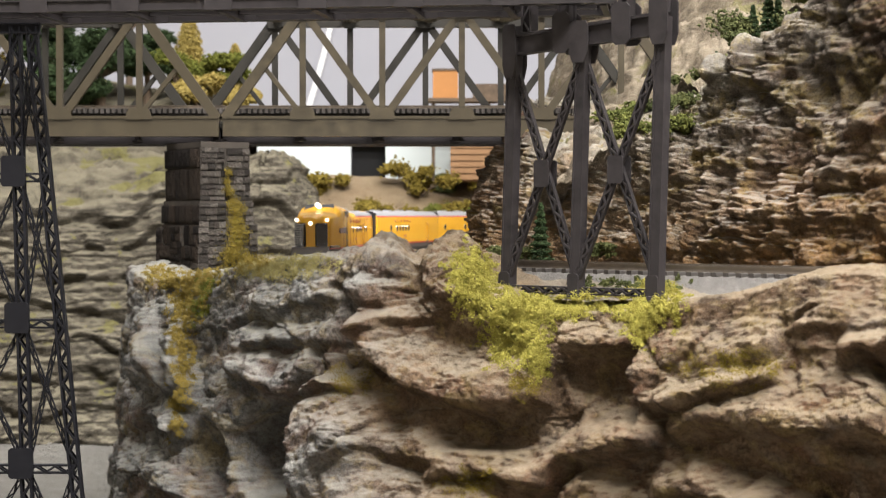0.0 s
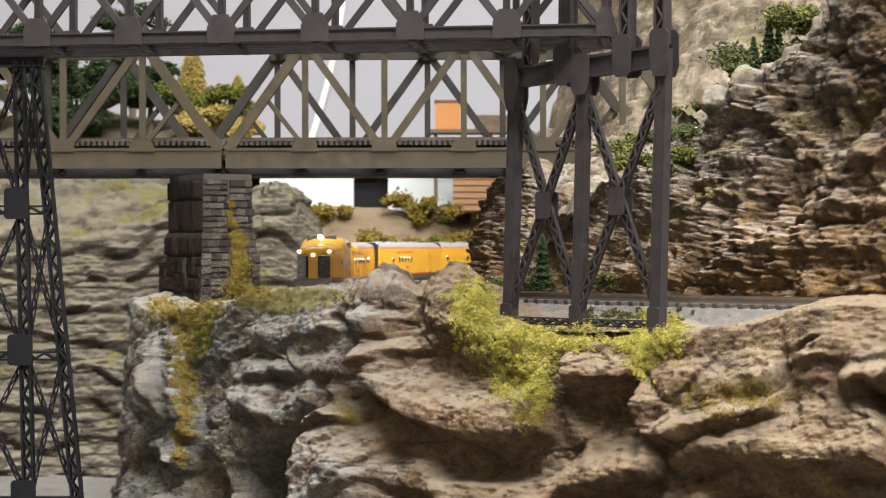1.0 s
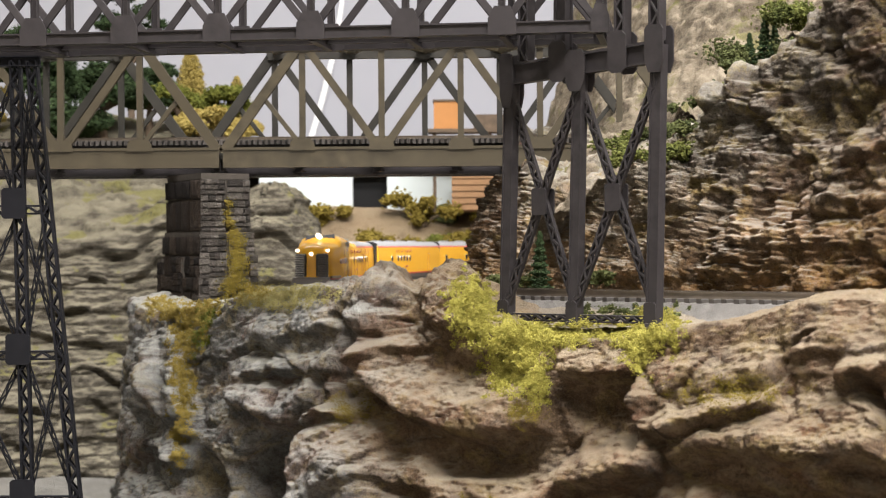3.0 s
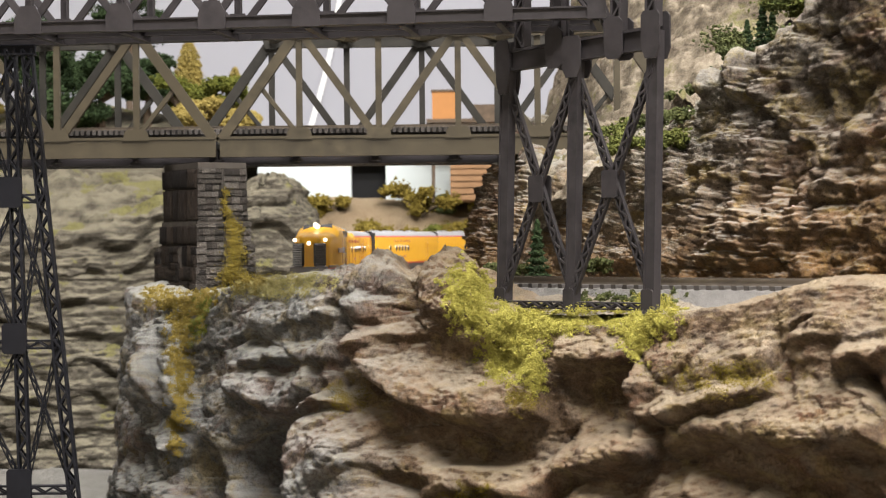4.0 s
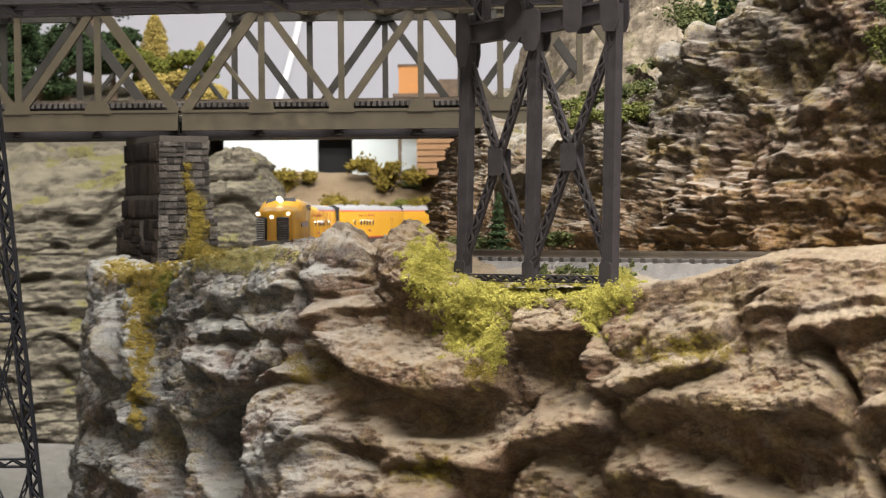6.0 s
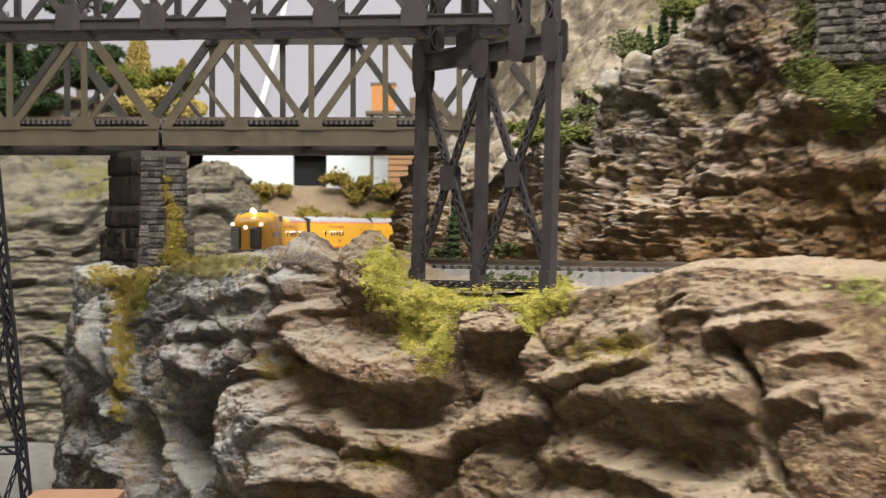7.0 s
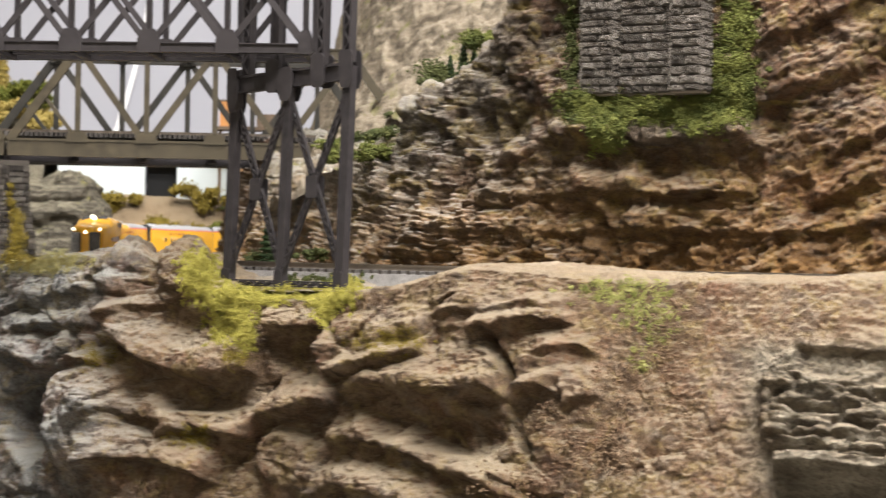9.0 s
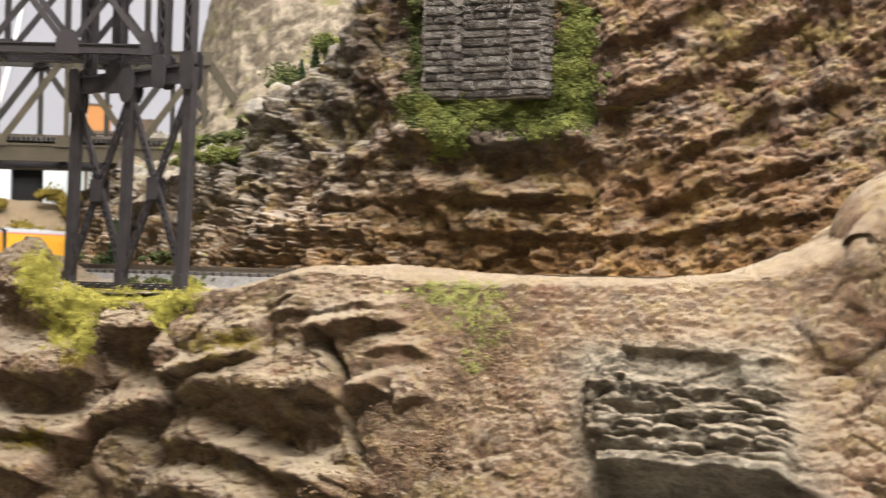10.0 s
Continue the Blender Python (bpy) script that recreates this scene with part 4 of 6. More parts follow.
# ---- upper deck truss bridge ----
upper = thing("truss_bridge", (-0.06, 0.876, 0.112), "dark grey steel truss bridge carried on trestle towers", "bridge")
UP_R, UP_DIR = Vector((0.069, 0.858, 0.1152)), Vector((-0.269, 0.037, 0)).normalized()
UP_N, PANEL, UP_H = 11, 0.0424, 0.055
for back in (0.0, 0.046):
    o = Vector((0.006 * (back > 0), back, 0))
    end = UP_R + o
    far = end + UP_DIR * PANEL * UP_N
    part("bottom_chord", one(lambda g: g.girder(end - UP_DIR * 0.002, far, 0.0075, 0.0052, (0, 0, 1), 0.75)), steel_dark, upper)
    part("top_chord", one(lambda g: g.bar(end + Vector((0, 0, UP_H)), far + Vector((0, 0, UP_H)), 0.0055, 0.0055)), steel_dark, upper)
    for k in range(UP_N + 1):
        p = end + UP_DIR * PANEL * k
        part("post", one(lambda g: g.girder(p, p + Vector((0, 0, UP_H)), 0.0036, 0.003, UP_DIR)), steel_dark, upper)
        w = 0.0125 if k else 0.008
        part("gusset_plate", one(lambda g: g.plate([(-w / 2, -0.003), (w / 2, -0.003), (w / 2, 0.004), (w * 0.28, 0.0095), (-w * 0.28, 0.0095), (-w / 2, 0.004)], p + Vector((0, -0.0036, 0.0)), UP_DIR, (0, 0, 1), 0.0009)), steel_dark, upper)
        if k < UP_N:
            q = p + UP_DIR * PANEL
            for a, b, s in ((p, q, -1), (q, p, 1)):
                lift = Vector((0, s * 0.0008, 0))
                part("diagonal", one(lambda g: g.bar(a + lift + Vector((0, 0, 0.001)), b + lift + Vector((0, 0, UP_H)), 0.0034, 0.0018, (0, -1, 0))), steel_dark, upper)
for k in range(UP_N + 1):
    p = UP_R + UP_DIR * PANEL * k
    part("floor_beam", one(lambda g: g.girder(p + Vector((0, 0.002, -0.001)), p + Vector((0.006, 0.045, -0.001)), 0.003, 0.0045)), steel_dark, upper)
for off in (0.012, 0.034):
    part("stringer", one(lambda g: g.girder(UP_R + Vector((0, off, 0.001)), UP_R + UP_DIR * PANEL * UP_N + Vector((0, off, 0.001)), 0.003, 0.004)), steel_dark, upper)

# ---- far through-truss bridge, two spans meeting over the pier ----
BX, BY, BZ0, BZ1, BTOP, BP = -0.1305, 1.14, 0.068, 0.080, 0.1425, 0.0468


def span(sign, n, label):
    ob = thing("truss_bridge", (BX + sign * n * BP / 2, BY + 0.03, BZ0), label, "bridge")
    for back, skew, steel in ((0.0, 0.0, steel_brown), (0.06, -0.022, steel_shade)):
        P = lambda k, z: Vector((BX + skew + sign * (0.0012 + k * BP), BY + back, z))
        zc = (BZ0 + BZ1) / 2
        part("bottom_chord", one(lambda g: g.girder(P(0, zc), P(n, zc), 0.007, BZ1 - BZ0, (0, 0, 1), 0.8)), steel, ob)
        part("top_chord", one(lambda g: g.girder(P(1, BTOP), P(n - 1, BTOP), 0.007, 0.008, (0, 0, 1), 0.7)), steel, ob)
        low = True
        for k in range(n):
            a, b = P(k, BZ1 - 0.003), P(k + 1, BTOP)
            if not low:
                a, b = P(k, BTOP), P(k + 1, BZ1 - 0.003)
            heavy = k in (0, n - 1)
            part("end_post" if heavy else "diagonal", one(lambda g: g.girder(a, b, 0.0058 if heavy else 0.0045, 0.0046 if heavy else 0.0038, (0, -1, 0), 0.7)), steel, ob)
            if k in (0, 2, 3, 5):
                m = a.lerp(b, 0.5)
                foot = P(k + 1, BZ1) if low else P(k, BZ1)
                if heavy:
                    part("sub_strut", one(lambda g: g.bar(m, foot, 0.0028, 0.0022, (0, -1, 0))), steel, ob)
            low = not low
        for k in range(1, n):
            part("post", one(lambda g: g.girder(P(k, BZ1 - 0.002), P(k, BTOP), 0.0036, 0.0036, (0, -1, 0), 0.5)), steel, ob)
            part("gusset_plate", one(lambda g: g.plate([(-0.0078, -0.002), (0.0078, -0.002), (0.0070, 0.0022), (0.0052, 0.0048), (-0.0052, 0.0048), (-0.0070, 0.0022)], P(k, BZ1) + Vector((0, -0.0036, 0)), (1, 0, 0), (0, 0, 1), 0.0009)), steel, ob)
            part("gusset_plate", one(lambda g: g.plate([(-0.006, 0.004), (0.006, 0.004), (0.0035, -0.005), (-0.0035, -0.005)], P(k, BTOP) + Vector((0, -0.0036, 0)), (1, 0, 0), (0, 0, 1), 0.0009)), steel, ob)
    for k in range(n + 1):
        a, b = Vector((BX + sign * (0.0012 + k * BP), BY, BZ0)), Vector((BX - 0.022 + sign * (0.0012 + k * BP), BY + 0.06, BZ0))
        part("floor_beam", one(lambda g: g.girder(a + Vector((0, 0.003, 0.0015)), b + Vector((0, 0, 0.0015)), 0.004, 0.008)), steel_dark, ob)
        if 0 < k < n:
            up = Vector((0, 0, BTOP - BZ0))
            part("portal_strut", one(lambda g: laced(g, a + up, b + up, 0.0045, 0.003, (0, 0, 1))), steel_brown, ob)
            if k < n - 1:
                part("top_lateral", one(lambda g: laced(g, a + up, b + up + Vector((sign * BP, 0, 0)), 0.003, 0.002, (0, 0, 1))), steel_brown, ob)
    for off in (0.016, 0.026, 0.036, 0.046):
        x0, x1 = BX + sign * 0.001 - off * 0.37, BX + sign * n * BP - off * 0.37
        part("stringer", one(lambda g: g.girder((x0, BY + off, BZ0 + 0.001), (x1, BY + off, BZ0 + 0.001), 0.004, 0.010)), steel_dark, ob)
    for off in (0.0225, 0.039):
        x0, x1 = BX + sign * 0.001 - off * 0.37, BX + sign * n * BP - off * 0.37
        part("rail", one(lambda g: g.girder((x0, BY + off, 0.0866), (x1, BY + off, 0.0866), 0.0012, 0.0022)), rail_mat, ob)
    count = int(n * BP / 0.0034)
    for k in range(count):
        x = BX + sign * (0.003 + k * 0.0034)
        piece("tie", deck_tie, ob, Matrix.Translation((x - 0.0114, BY + 0.0308, 0.0840)) @ Matrix.Rotation(radians(20), 4, "Z"))
    return ob


deck_tie_geo = Geo()
deck_tie_geo.bar((0, -0.019, 0), (0, 0.019, 0), 0.0021, 0.0030)
deck_tie = deck_tie_geo.mesh("deck_tie_shape")
deck_tie.materials.append(tie_mat)
bridge_right = span(1, 6, "weathered olive-brown steel through-truss railway bridge span above the gorge")
bridge_left = span(-1, 7, "weathered olive-brown steel through-truss railway bridge span above the gorge")


# ---- stone work ----
def stone_mesh(name, seed, mat):
    rnd = random.Random(seed)
    g = Geo()
    b = 0.15
    ring = lambda k, y: [((-0.5 + k + rnd.uniform(-0.03, 0.03)), y, (-0.5 + k + rnd.uniform(-0.03, 0.03))), ((0.5 - k + rnd.uniform(-0.03, 0.03)), y, (-0.5 + k + rnd.uniform(-0.03, 0.03))),
                         ((0.5 - k + rnd.uniform(-0.03, 0.03)), y, (0.5 - k + rnd.uniform(-0.03, 0.03))), ((-0.5 + k + rnd.uniform(-0.03, 0.03)), y, (0.5 - k + rnd.uniform(-0.03, 0.03)))]
    v = ring(0.0, 0.5) + ring(0.0, -0.25) + ring(b, -0.5) + [(rnd.uniform(-0.15, 0.15), -0.5 - rnd.uniform(0.05, 0.35), rnd.uniform(-0.15, 0.15))]
    f = [(i + k, (i + 1) % 4 + k, (i + 1) % 4 + k + 4, i + k + 4) for k in (0, 4) for i in range(4)] + [(8 + i, 8 + (i + 1) % 4, 12) for i in range(4)]
    g.add(v, f)
    me = g.mesh(name)
    me.materials.append(mat)
    return me


def stone_paint(name, lo, mid, hi):
    n = Nodes(name)
    rnd = n.node("ShaderNodeObjectInfo").outputs["Random"]
    c = n.ramp(rnd, (0.0, lo), (0.5, mid), (1.0, hi))
    a = n.noise(4.0, 5.0, 0.7)
    c = n.mix(n.ramp(a, (0.4, 0.0), (0.7, 0.7)), c, lo)
    return n.done(c, 0.92, n.bump(a, 0.15), spec=0.2)


pier_paint = stone_paint("pier_block", (0.05, 0.042, 0.035), (0.15, 0.128, 0.107), (0.31, 0.272, 0.23))
wall_paint = stone_paint("abutment_block", (0.085, 0.072, 0.058), (0.21, 0.18, 0.148), (0.38, 0.335, 0.285))


def stone_face(parent, meshes, a, b, z0, z1, row, width, thick, seed, lean=0.0):
    """Coursed stones on the vertical face from plan point a to b, outward to the right of a->b."""
    rnd = random.Random(seed)
    a, b = Vector((*a, 0)), Vector((*b, 0))
    along = (b - a).normalized()
    out = Vector((along.y, -along.x, 0))
    length, z = (b - a).length, z0
    while z < z1 - row * 0.4:
        h = min(row * rnd.uniform(0.7, 1.3), z1 - z)
        x = 0.0
        while x < length - 1e-5:
            w = width * rnd.uniform(0.6, 1.5)
            if length - x - w < width * 0.45:
                w = length - x
            c = a + along * (x + w / 2) + out * (thick * rnd.uniform(-0.12, 0.2) + lean * (z1 - z)) + Vector((0, 0, z + h / 2))
            m = Matrix.Translation(c) @ Matrix(((along.x, -out.x, 0, 0), (along.y, -out.y, 0, 0), (0, 0, 1, 0), (0, 0, 0, 1))) @ Matrix.Rotation(rnd.uniform(-0.05, 0.05), 4, "Y") @ Matrix.Diagonal((w * 0.93, thick * rnd.uniform(0.85, 1.35), h * 0.92, 1))
            piece("stone", rnd.choice(meshes), parent, m)
            x += w
        z += h


# darker copy of the pier stone: the unlit side's shade put into the colour
pier_shade = stone_paint("pier_shaded_block", (0.010, 0.006, 0.004), (0.032, 0.021, 0.013), (0.070, 0.047, 0.030))
SHADE_MESH = [stone_mesh("pier_shaded_shape", k + 40, pier_shade) for k in range(4)]
PIER_MESH = [stone_mesh("pier_stone_shape", k, pier_paint) for k in range(5)]
WALL_MESH = [stone_mesh("wall_stone_shape", k + 20, wall_paint) for k in range(5)]
pier = thing("bridge_pier", (-0.140, 1.13, -0.016), "dark weathered cut-stone bridge pier with ivy on its face", "pier")
PA = radians(31)
u_r, u_l = Vector((math.cos(PA), math.sin(PA), 0)), Vector((-math.sin(PA), math.cos(PA), 0))


PIER_K = Vector((-0.1385, 1.108, 0))


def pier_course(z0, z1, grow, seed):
    """One tier: a lit face in two panels with a groove between, and a side of large slabs coloured as if in shade."""
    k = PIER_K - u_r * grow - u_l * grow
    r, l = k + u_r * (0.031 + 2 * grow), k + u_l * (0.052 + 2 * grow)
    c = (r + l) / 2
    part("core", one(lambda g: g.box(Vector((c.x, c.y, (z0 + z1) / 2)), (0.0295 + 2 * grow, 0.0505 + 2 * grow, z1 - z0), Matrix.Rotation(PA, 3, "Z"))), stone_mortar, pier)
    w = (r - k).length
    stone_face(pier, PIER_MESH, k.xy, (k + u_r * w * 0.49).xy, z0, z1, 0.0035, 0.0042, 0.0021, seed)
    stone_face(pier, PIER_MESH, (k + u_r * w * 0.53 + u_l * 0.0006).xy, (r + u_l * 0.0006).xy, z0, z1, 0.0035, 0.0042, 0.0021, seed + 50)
    stone_face(pier, SHADE_MESH, l.xy, k.xy, z0, z1, 0.0150, 0.0105, 0.0018, seed + 1)


def buttress(along, start, wide, top, proud, lit, seed):
    """A stone rib standing against a face of the pier, from the ground to its top."""
    face = -u_l if along is u_r else -u_r
    p = PIER_K + along * start + face * proud
    q = p + along * wide
    c = (p + q) / 2 - face * 0.004
    size = (wide - 0.0006, 0.0085, top + 0.036) if along is u_r else (0.0085, wide - 0.0006, top + 0.036)
    part("core", one(lambda g: g.box(Vector((c.x, c.y, (top - 0.036) / 2)), size, Matrix.Rotation(PA, 3, "Z"))), stone_mortar, pier)
    stones = PIER_MESH if lit else SHADE_MESH
    ends = (p, q) if along is u_r else (q, p)
    stone_face(pier, stones, ends[0].xy, ends[1].xy, -0.034, top, 0.0044, 0.0050, 0.0020, seed)
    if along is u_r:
        stone_face(pier, SHADE_MESH, (p - face * 0.007).xy, p.xy, -0.034, top, 0.006, 0.005, 0.0016, seed + 1)


pier_course(0.030, 0.0605, 0.0, 1)
pier_course(0.004, 0.030, 0.0016, 3)
pier_course(-0.036, 0.004, 0.0034, 5)
for n, (along, start, wide, top, proud, lit) in enumerate((
        (u_r, -0.0050, 0.0075, -0.0060, 0.0065, True), (u_r, -0.0030, 0.0062, 0.0155, 0.0040, True), (u_r, 0.0290, 0.0050, 0.0165, 0.0036, True),
        (u_l, 0.0180, 0.0150, 0.0155, 0.0046, False), (u_l, 0.0240, 0.0120, -0.0060, 0.0066, False), (u_l, 0.0500, 0.0060, 0.0145, 0.0040, False), (u_l, 0.0540, 0.0060, -0.0060, 0.0060, False))):
    buttress(along, start, wide, top, proud, lit, 60 + 3 * n)
part("cap_stone", one(lambda g: g.box(Vector((-0.1385, 1.108, 0.0622)) + u_r * 0.0155 + u_l * 0.026, (0.0300, 0.0510, 0.0034), Matrix.Rotation(PA, 3, "Z"))), stone_mortar, pier)

wall = thing("stone_abutment", (0.247, 0.815, 0.088), "grey coursed stone abutment wall with two pilasters set in the hillside", "wall")
WA, WB = Vector((0.2190, 0.846, 0)), Vector((0.2740, 0.803, 0))
w_dir = (WB - WA).normalized()
w_out = Vector((w_dir.y, -w_dir.x, 0))
for (k0, k1, proud, seed) in ((0.0, 0.27, 0.004, 11), (0.27, 0.75, -0.003, 12), (0.75, 1.0, 0.004, 13)):
    a, b = WA.lerp(WB, k0) + w_out * proud, WA.lerp(WB, k1) + w_out * proud
    c = (a + b) / 2 - w_out * 0.0062
    part("core", one(lambda g: g.box(Vector((c.x, c.y, 0.132)), ((b - a).length - 0.0004, 0.011, 0.080), Matrix.Rotation(math.atan2(w_dir.y, w_dir.x), 3, "Z"))), wall_mortar, wall)
    stone_face(wall, WALL_MESH, a.xy, b.xy, 0.093, 0.168, 0.0043, 0.0066, 0.0030, seed)
    if proud > 0:
        for e, sense in ((a, -1), (b, 1)):
            p0, p1 = e + w_out * 0.0012, e - w_out * 0.0115
            stone_face(wall, WALL_MESH, *((p0.xy, p1.xy) if sense > 0 else (p1.xy, p0.xy)), 0.093, 0.168, 0.0043, 0.0066, 0.0024, seed + 30)

# ---- track ----
def strip(s0, s1, n, half, z0, z1, crown=0.0):
    """A raised band along the track, from z0 at its toe to z1 on top."""
    v, f = [], []
    for i in range(n + 1):
        p, d = track_at(s0 + (s1 - s0) * i / n)
        o = np.array((d[1], -d[0]))
        for k, (a, z) in enumerate(((-1.55, z0), (-1.0, z1), (-0.5, z1 + crown), (0.5, z1 + crown), (1.0, z1), (1.55, z0))):
            q = p + o * half * a
            v.append((q[0], q[1], z + track_z(s0 + (s1 - s0) * i / n) + 0.0005 * noise.noise(Vector((q[0] * 300, q[1] * 300, k)))))
    for i in range(n):
        f += [(i * 6 + k, i * 6 + k + 1, (i + 1) * 6 + k + 1, (i + 1) * 6 + k) for k in range(5)]
    g = Geo()
    g.add(v, f)
    return g


TRACK_END = TRACK_S[-1]
solid("ballast_bed", strip(0.0, TRACK_END, 500, 0.0165, -0.0125, -0.0048, 0.0003), ballast_mat, "grey crushed-stone ballast bed", "track bed", kind="structure")
railway = thing("railway_track", (0.121, 0.79, -0.004), "model railway track with dark ties on grey ballast", "track")
tie_geo = Geo()
tie_geo.bar((0, -0.0145, 0), (0, 0.0145, 0), 0.0026, 0.0022)
tie_mesh = tie_geo.mesh("tie_shape")
tie_mesh.materials.append(tie_mat)
TIES = 300
for i in range(TIES):
    p, d = track_at(0.05 + (TRACK_END - 0.1) * i / TIES)
    piece("tie", tie_mesh, railway, Matrix.Translation((p[0], p[1], track_z(0.05 + (TRACK_END - 0.1) * i / TIES) - 0.0040)) @ Matrix.Rotation(math.atan2(d[1], d[0]), 4, "Z"))
for off in (-0.00825, 0.00825):
    g = Geo()
    n = 300
    ring = ((-0.0006, -0.0032), (0.0006, -0.0032), (0.0003, -0.002), (0.0005, -0.0006), (0.0005, 0.0), (-0.0005, 0.0), (-0.0005, -0.0006), (-0.0003, -0.002))
    v, f = [], []
    for i in range(n + 1):
        p, d = track_at(TRACK_END * i / n)
        o = np.array((d[1], -d[0]))
        v += [(*(p + o * (off + a)), z + track_z(TRACK_END * i / n)) for a, z in ring]
    for i in range(n):
        f += [(i * 8 + k, i * 8 + (k + 1) % 8, (i + 1) * 8 + (k + 1) % 8, (i + 1) * 8 + k) for k in range(8)]
    g.add(v, f)
    part("rail", g, rail_mat, railway)

# ---- streamliner ----
def gloss(name, colour, rough=0.3, metal=0.0, vary=0.05):
    return plain(name, colour, rough, metal, vary, 300.0)


yellow = gloss("armour_yellow", (0.74, 0.385, 0.028), 0.26)
roof_grey = gloss("roof_silver", (0.36, 0.36, 0.36), 0.32, 0.4, 0.15)
red_line = gloss("red_stripe", (0.5, 0.05, 0.02), 0.35)
skirt_grey = gloss("skirt_brown", (0.09, 0.08, 0.075), 0.45, 0.0, 0.2)
black_rubber = gloss("black_diaphragm", (0.015, 0.015, 0.017), 0.5)
truck_grey = gloss("truck_grey", (0.16, 0.155, 0.15), 0.45, 0.3, 0.25)
chrome = gloss("chrome", (0.75, 0.75, 0.74), 0.12, 1.0)
# darker copy of the chrome, with its dark reflections put into the colour
grille_chrome_dark = gloss("grille_chrome_dark", (0.30, 0.30, 0.31), 0.22, 1.0)
letter_red = gloss("letter_brown", (0.28, 0.05, 0.02), 0.4)
glass_dark = gloss("dark_window", (0.012, 0.012, 0.014), 0.22)
glass_cab = gloss("cab_window", (0.010, 0.010, 0.011), 0.5)
lamp_on = Nodes("headlight_glow")
lamp_on.feed(lamp_on.b.inputs["Emission Color"], (1.0, 0.9, 0.7))
lamp_on.feed(lamp_on.b.inputs["Emission Strength"], 2.6)
lamp_on = lamp_on.done((0.9, 0.9, 0.85), 0.2)

CAR_L, HALF = 0.180, 0.0142
# body outline: half width, height, and the paint of the band above it
OUTLINE = [(0.0118, 0.0026, 0), (0.0136, 0.0050, 0), (0.0141, 0.0078, 1), (0.0142, 0.0089, 2), (0.0142, 0.0150, 2), (0.0142, 0.0220, 2), (0.0139, 0.0278, 1), (0.0136, 0.0287, 3), (0.0120, 0.0306, 3), (0.0085, 0.0318, 3), (0.0040, 0.0323, 3), (0.0, 0.0324, 3)]


def shell(stations, width, top, paint_roof):
    """Loft the outline along x. width(x), top(x) scale it; paint_roof(x) says whether the roof band is yellow."""
    g = Geo()
    rings = []
    for x in stations:
        ring = []
        for y, z, _ in OUTLINE:
            zz = z if z < 0.022 else 0.022 + (z - 0.022) * (top(x) - 0.022) / (0.0324 - 0.022)
            ring.append((x, y * width(x), zz))
        rings.append(ring + [(x, -y, z) for _, y, z in ring[-2::-1]])
    n = len(rings[0])
    slots = [o[2] for o in OUTLINE[:-1]]
    slots = slots + slots[::-1]
    for a, b in zip(rings[:-1], rings[1:]):
        for k in range(n - 1):
            s = slots[k]
            if s in (1, 3) and a[k][2] > 0.02 and paint_roof((a[k][0] + b[k][0]) / 2, a[k][2]):
                s = 2
            g.add([a[k], a[k + 1], b[k + 1], b[k]], [(0, 3, 2, 1)], s)
    for ring, flip in ((rings[0], True), (rings[-1], False)):
        g.add(ring, [tuple(range(n)) if flip else tuple(range(n - 1, -1, -1))], 2)
    # weld
    seen, remap, verts = {}, [], []
    for p in g.v:
        key = tuple(round(c * 1e6) for c in p)
        if key not in seen:
            seen[key] = len(verts)
            verts.append(p)
        remap.append(seen[key])
    g.v, g.f = verts, [tuple(dict.fromkeys(remap[i] for i in f)) for f in g.f]
    keep = [i for i, f in enumerate(g.f) if len(f) > 2]
    g.f, g.m = [g.f[i] for i in keep], [g.m[i] for i in keep]
    return g


def truck(car, x):
    ob = part("truck", one(lambda g: [g.box((x, s * 0.0112, 0.0042), (0.026, 0.0018, 0.0024)) or g.box((x, s * 0.0114, 0.0060), (0.008, 0.0022, 0.0030)) or [g.box((x + d * 0.009, s * 0.0116, 0.0044), (0.0042, 0.0022, 0.0036)) for d in (-1, 1)] for s in (-1, 1)] + [g.box((x, 0, 0.0055), (0.006, 0.021, 0.002))]), truck_grey, car, "grey sprung truck frame")
    for d in (-1, 1):
        for s in (-1, 1):
            part("wheel", one(lambda g: g.disc((x + d * 0.009, s * 0.0083, 0.0052), (0, 1, 0), 0.0052, 0.0022, 20)), rail_mat, ob)


